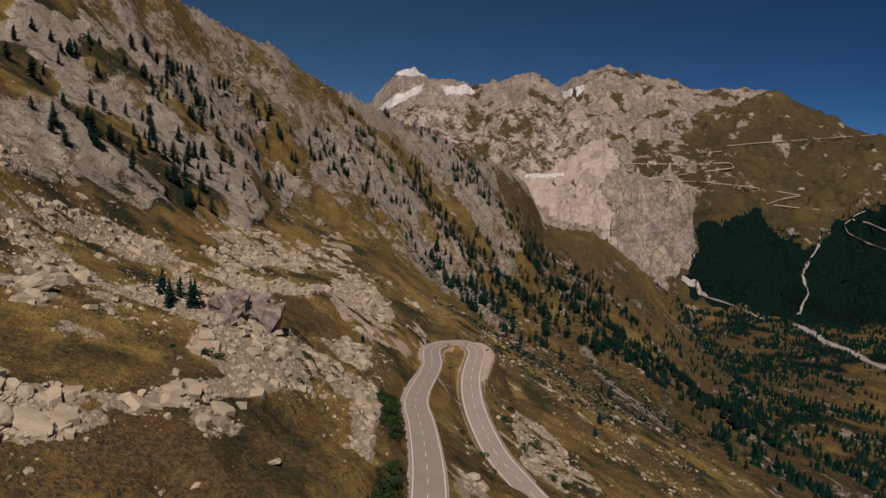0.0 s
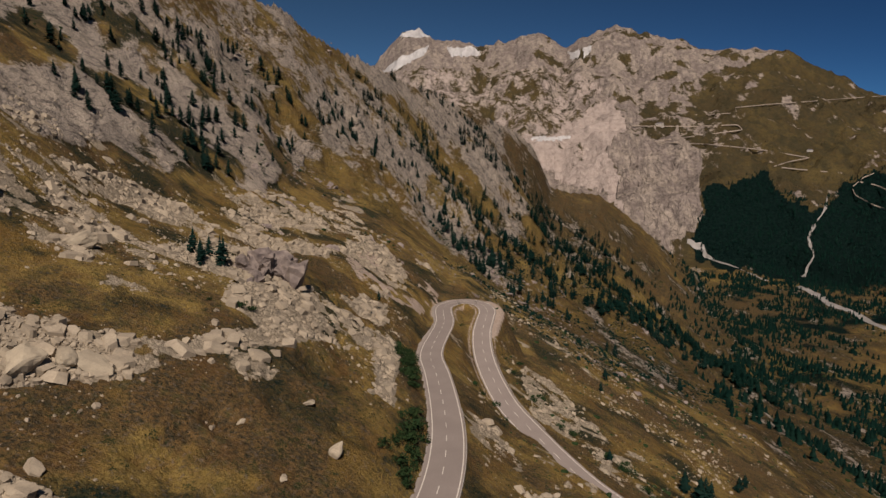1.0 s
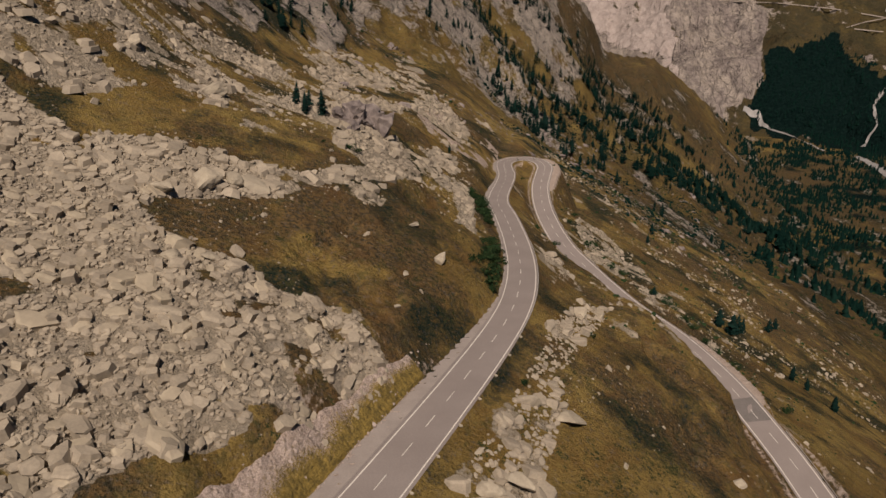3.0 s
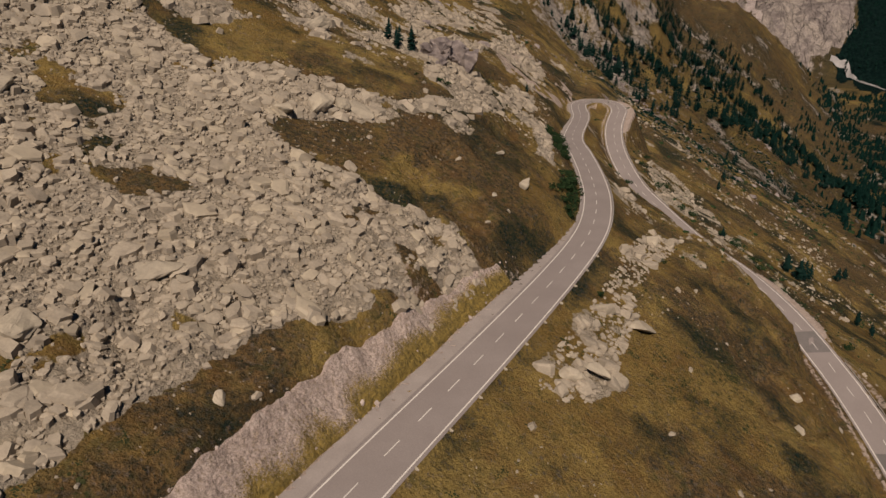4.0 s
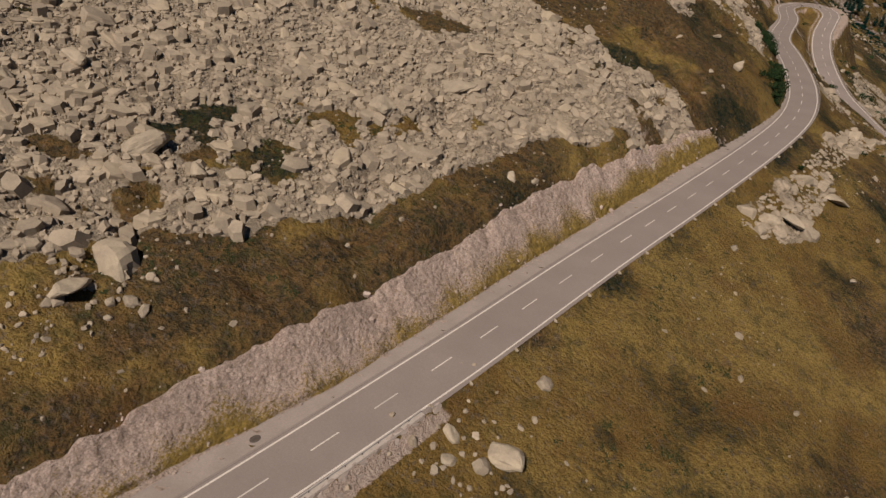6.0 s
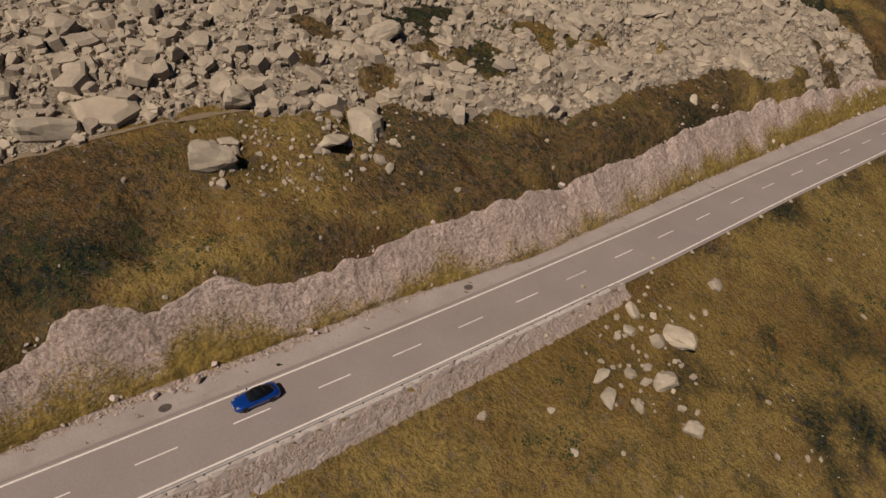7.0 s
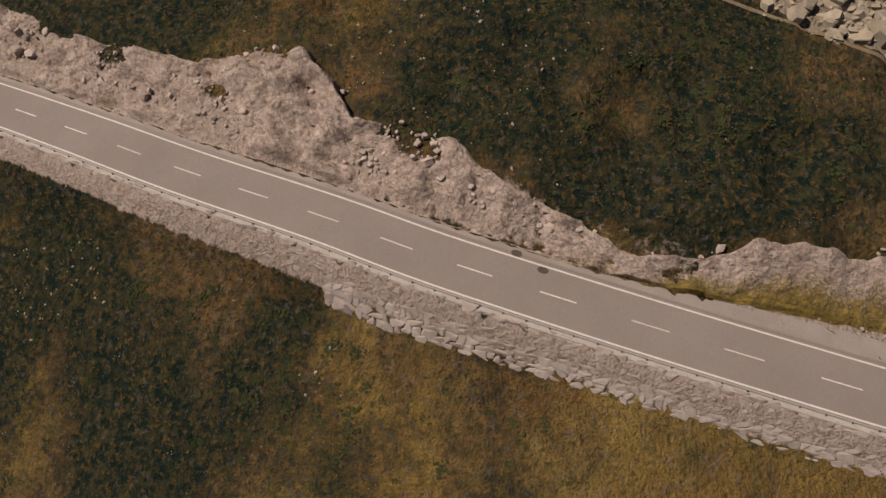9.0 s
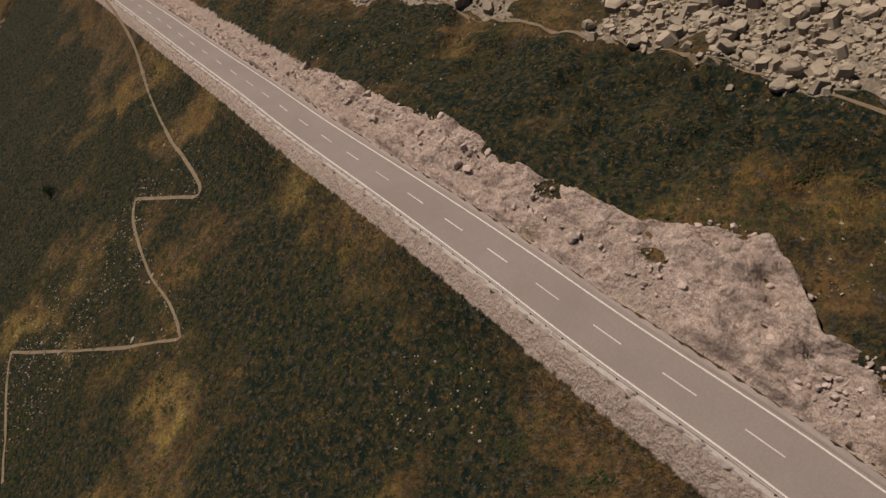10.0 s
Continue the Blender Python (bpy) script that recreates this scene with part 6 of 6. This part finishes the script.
def terrace(name, points):
    """A far road on its levelled shelf, with the pale fill below it."""
    p = np.array(points, float)
    run = np.r_[0, np.cumsum(np.hypot(np.diff(p[:, 0]), np.diff(p[:, 1])))]
    at = np.linspace(0, run[-1], int(run[-1] / 0.22))
    b, e = np.interp(at, run, p[:, 0]), np.interp(at, run, p[:, 1])
    q = np.array(meet(points))
    r = np.hypot(q[:, 0] - EYE0[0], q[:, 1] - EYE0[1])
    r = np.array([np.min(r[max(0, k - 2):k + 3]) for k in range(len(r))])
    v = []
    for back, drop in ((6.0, 0.0), (0.0, 0.2), (-2.5, 3.2), (6.0, 4.5)):
        d = r - 4 + back
        v += list(zip(EYE0[0] + np.sin(np.radians(b)) * d, EYE0[1] + np.cos(np.radians(b)) * d, EYE0[2] + np.tan(np.radians(e)) * r - drop + 0.5))
    n = len(b)
    f = [(k * n + i, k * n + i + 1, (k + 1) % 4 * n + i + 1, (k + 1) % 4 * n + i) for k in range(4) for i in range(n - 1)]
    return mesh_object(name, v, f, FARROAD)


for _pts in ([(15.4, -1.1), (19.8, -1.3), (23.5, -1.7), (26.9, -2.3), (25.6, -2.6), (24.5, -3.0), (26.5, -3.2), (29.1, -3.4)], [(15.4, -1.1), (17.6, -0.8), (22.2, -0.2), (21.8, 0.2), (18.2, 0.1), (13.6, 0.2)],
             [(18.6, 1.0), (21.7, 1.1), (21.5, 1.5), (24, 1.7), (26.0, 1.8), (29.3, 2.0), (31.7, 2.1)], [(33.5, -5.0), (32.4, -4.7), (31.3, -4.2), (30.3, -4.0), (30.4, -3.7), (31.2, -3.3)], [(33.5, -6.4), (32.5, -6.1), (31.2, -5.6), (30.1, -5.0), (29.8, -4.4), (30.2, -4.0)]):
    tagged(terrace("road_far", _pts), "pale pass road winding up the far mountainside", "road", kind="structure")
for _pts, _wide in STREAMS:
    tagged(draped("water_stream", meet(_pts), _wide, WATER, sheet, 1.2, 6.0, 1.3), "pale braided stream in the valley", "stream", kind="structure")

# the old hotel on the far road
PLASTER = simple("pale_plaster", (0.55, 0.5, 0.45), (0.62, 0.57, 0.5), 0.2, 0.9, 0.0)
SLATE = simple("slate_roof", (0.12, 0.11, 0.11), (0.16, 0.15, 0.15), 0.2, 0.8, 0.0)
GLASSDARK = simple("window_dark", (0.03, 0.035, 0.04), (0.05, 0.055, 0.06), 1.0, 0.2, 0.0)


def box(name, lo, hi, mat, parent=None, bevel=0.0, label=""):
    bm = bmesh.new()
    bmesh.ops.create_cube(bm, size=1)
    for v in bm.verts:
        v.co = Vector([(a + b) / 2 + c * (b - a) for a, b, c in zip(lo, hi, v.co)])
    if bevel:
        bmesh.ops.bevel(bm, geom=bm.edges[:], offset=bevel, segments=2, affect="EDGES")
    me = bpy.data.meshes.new(name)
    bm.to_mesh(me)
    bm.free()
    me.materials.append(mat)
    ob = new(name, me)
    if parent:
        ob.parent = parent
    if label:
        ob["label"] = label
    return ob


def house(at, long, deep, tall, turn, label):
    """A plain building with a hipped roof and rows of windows."""
    ob = tagged(new("mountain_hotel"), label, "building", "buildings on the far road")
    box("wall", (-long / 2, -deep / 2, -6), (long / 2, deep / 2, tall), PLASTER, ob)
    v = [(-long / 2 - 0.6, -deep / 2 - 0.6, tall), (long / 2 + 0.6, -deep / 2 - 0.6, tall), (long / 2 + 0.6, deep / 2 + 0.6, tall), (-long / 2 - 0.6, deep / 2 + 0.6, tall), (-long / 4, 0, tall + 4), (long / 4, 0, tall + 4)]
    mesh_object("roof", v, [(0, 1, 5, 4), (1, 2, 5), (2, 3, 4, 5), (3, 0, 4), (3, 2, 1, 0)], SLATE, ob)
    for s in range(int(tall // 3)):
        for x in np.arange(-long / 2 + 2, long / 2 - 1, 3.2):
            box("window", (x - 0.6, -deep / 2 - 0.06, 1 + 3 * s), (x + 0.6, -deep / 2 + 0.1, 2.5 + 3 * s), GLASSDARK, ob)
    ob.matrix_world = pose(*at, 0, 0, turn)
    return ob


(_hx, _hy), (_kx, _ky) = meet([(16.0, 0.25), (26.9, -2.2)])
house((_hx, _hy, float(sheet(np.array([_hx]), np.array([_hy]))[0]) + 1), 36, 14, 13, -16, "pale four-storey mountain hotel beside the far road")
house((_kx, _ky, float(sheet(np.array([_kx]), np.array([_ky]))[0]) + 1), 22, 9, 5, -27, "low pale roadside building at a far bend")

# ---- car ----
CARBLUE = simple("blue_car_paint", (0.007, 0.055, 0.3), (0.008, 0.065, 0.36), 0.6, 0.25, 0.0, metal=0.5, coat=1.0)
CARGLASS = simple("tinted_glass", (0.006, 0.008, 0.01), (0.01, 0.012, 0.014), 1.0, 0.08, 0.0)
RUBBER = simple("tyre_rubber", (0.015, 0.015, 0.015), (0.025, 0.025, 0.025), 3.0, 0.9, 0.0)
ALLOY = simple("alloy", (0.25, 0.25, 0.26), (0.35, 0.35, 0.36), 3.0, 0.35, 0.0, metal=0.9)
LAMPGLASS = simple("lamp_glass", (0.2, 0.21, 0.22), (0.28, 0.29, 0.3), 3.0, 0.15, 0.0)
REDGLASS = simple("red_lamp_glass", (0.25, 0.01, 0.008), (0.3, 0.015, 0.01), 3.0, 0.2, 0.0)
PLATE = simple("plain_plate", (0.6, 0.6, 0.6), (0.68, 0.68, 0.68), 3.0, 0.5, 0.0)


def loft(name, sections, mat, parent, label=""):
    """A skin over cross-sections: each (x, [(y, z), ...]), mirrored to the other side."""
    v, f = [], []
    for x, pts in sections:
        v += [(x, y, z) for y, z in pts] + [(x, -y, z) for y, z in reversed(pts)]
    n = 2 * len(sections[0][1])
    for a in range(len(sections) - 1):
        f += [(a * n + i, a * n + (i + 1) % n, (a + 1) * n + (i + 1) % n, (a + 1) * n + i) for i in range(n)]
    f += [tuple(range(n))[::-1], tuple(range((len(sections) - 1) * n, len(sections) * n))]
    ob = mesh_object(name, v, f, mat, parent, label, True)
    bm = bmesh.new()
    bm.from_mesh(ob.data)
    bmesh.ops.recalc_face_normals(bm, faces=bm.faces)
    bm.to_mesh(ob.data)
    bm.free()
    return ob


car = tagged(new("car"), "metallic blue sports coupe driving on the road", "car")
_sec = []
for x, w, low, belt, hood in ((2.24, 0.62, 0.3, 0.5, 0.56), (2.1, 0.8, 0.2, 0.58, 0.66), (1.7, 0.9, 0.18, 0.66, 0.76), (1.2, 0.94, 0.18, 0.72, 0.84), (0.7, 0.93, 0.18, 0.78, 0.9), (0.0, 0.92, 0.18, 0.82, 0.94), (-0.8, 0.93, 0.18, 0.85, 0.96),
                              (-1.4, 0.96, 0.18, 0.86, 0.97), (-1.9, 0.93, 0.22, 0.82, 0.95), (-2.15, 0.82, 0.3, 0.76, 0.9), (-2.22, 0.7, 0.4, 0.66, 0.78)):
    _sec.append((x, [(w * 0.8, low), (w, low + 0.12), (w, belt - 0.15), (w * 0.94, belt), (w * 0.7, hood - 0.02), (w * 0.3, hood)]))
loft("body", _sec, CARBLUE, car)
_cab = []
for x, w, base, top in ((0.85, 0.66, 0.86, 0.9), (0.45, 0.72, 0.86, 1.1), (0.1, 0.74, 0.86, 1.27), (-0.4, 0.74, 0.86, 1.32), (-0.9, 0.7, 0.86, 1.27), (-1.4, 0.62, 0.86, 1.1), (-1.8, 0.52, 0.86, 0.96)):
    _cab.append((x, [(w, base), (w * 0.98, base + (top - base) * 0.35), (w * 0.82, top - 0.05), (w * 0.55, top), (w * 0.2, top + 0.01)]))
loft("cabin", _cab, CARGLASS, car, "dark tinted windows and black roof")
loft("roof", [(x, [(w * 0.8, t - 0.03), (w * 0.72, t + 0.012), (w * 0.3, t + 0.022)]) for x, w, t in ((0.08, 0.72, 1.265), (-0.4, 0.72, 1.325), (-0.85, 0.68, 1.28))], CARGLASS, car, "black roof panel")
_tyre = bmesh.new()
bmesh.ops.create_cone(_tyre, segments=24, radius1=0.34, radius2=0.34, depth=0.24, cap_ends=True)
bmesh.ops.bevel(_tyre, geom=[e for e in _tyre.edges if len(e.link_faces) == 2 and e.calc_face_angle() > 0.8], offset=0.03, segments=2, affect="EDGES")
_tm = bpy.data.meshes.new("tyre")
_tyre.to_mesh(_tm)
_tyre.free()
_tm.materials.append(RUBBER)
_rb = bmesh.new()
bmesh.ops.create_cone(_rb, segments=20, radius1=0.25, radius2=0.25, depth=0.252, cap_ends=True)
bmesh.ops.inset_region(_rb, faces=[f for f in _rb.faces if abs(f.normal.z) > 0.9], thickness=0.04, depth=-0.03)
_rm = bpy.data.meshes.new("rim")
_rb.to_mesh(_rm)
_rb.free()
_rm.materials.append(ALLOY)
for x in (1.38, -1.3):
    for y in (0.84, -0.84):
        w = new("wheel")
        w.parent, w.location, w.rotation_euler = car, (x, y, 0.34), (radians(90), 0, 0)
        for nm, me in (("tyre", _tm), ("rim", _rm)):
            q = new(nm, me)
            q.parent = w
for s in (1, -1):
    box("headlight", (1.86, s * 0.62 - 0.14, 0.6), (2.12, s * 0.62 + 0.14, 0.72), LAMPGLASS, car, 0.03)
    box("tail_light", (-2.22, s * 0.6 - 0.2, 0.7), (-2.12, s * 0.6 + 0.2, 0.78), REDGLASS, car, 0.02)
    box("wing_mirror", (0.42, s * 0.98 - 0.1, 0.9), (0.58, s * 0.98 + 0.1, 1.02), CARBLUE, car, 0.03)
box("number_plate", (2.2, -0.26, 0.36), (2.26, 0.26, 0.47), PLATE, car, 0.0, "plain pale number plate")
box("front_grille", (2.18, -0.45, 0.24), (2.25, 0.45, 0.35), RUBBER, car)
_cr = ROAD_RUN[near_index(-87)]
_cp, _cq = along(_cr, 1.75, 0.03), along(_cr - 2, 1.75, 0.03)
_slope = math.degrees(math.atan2(_cq.z - _cp.z, 2.0))
car.matrix_world = pose(_cp.x, _cp.y, _cp.z, 0, 0, math.degrees(math.atan2(_cq.y - _cp.y, _cq.x - _cp.x))) @ pose(0, 0, 0, 0, -_slope, 0)
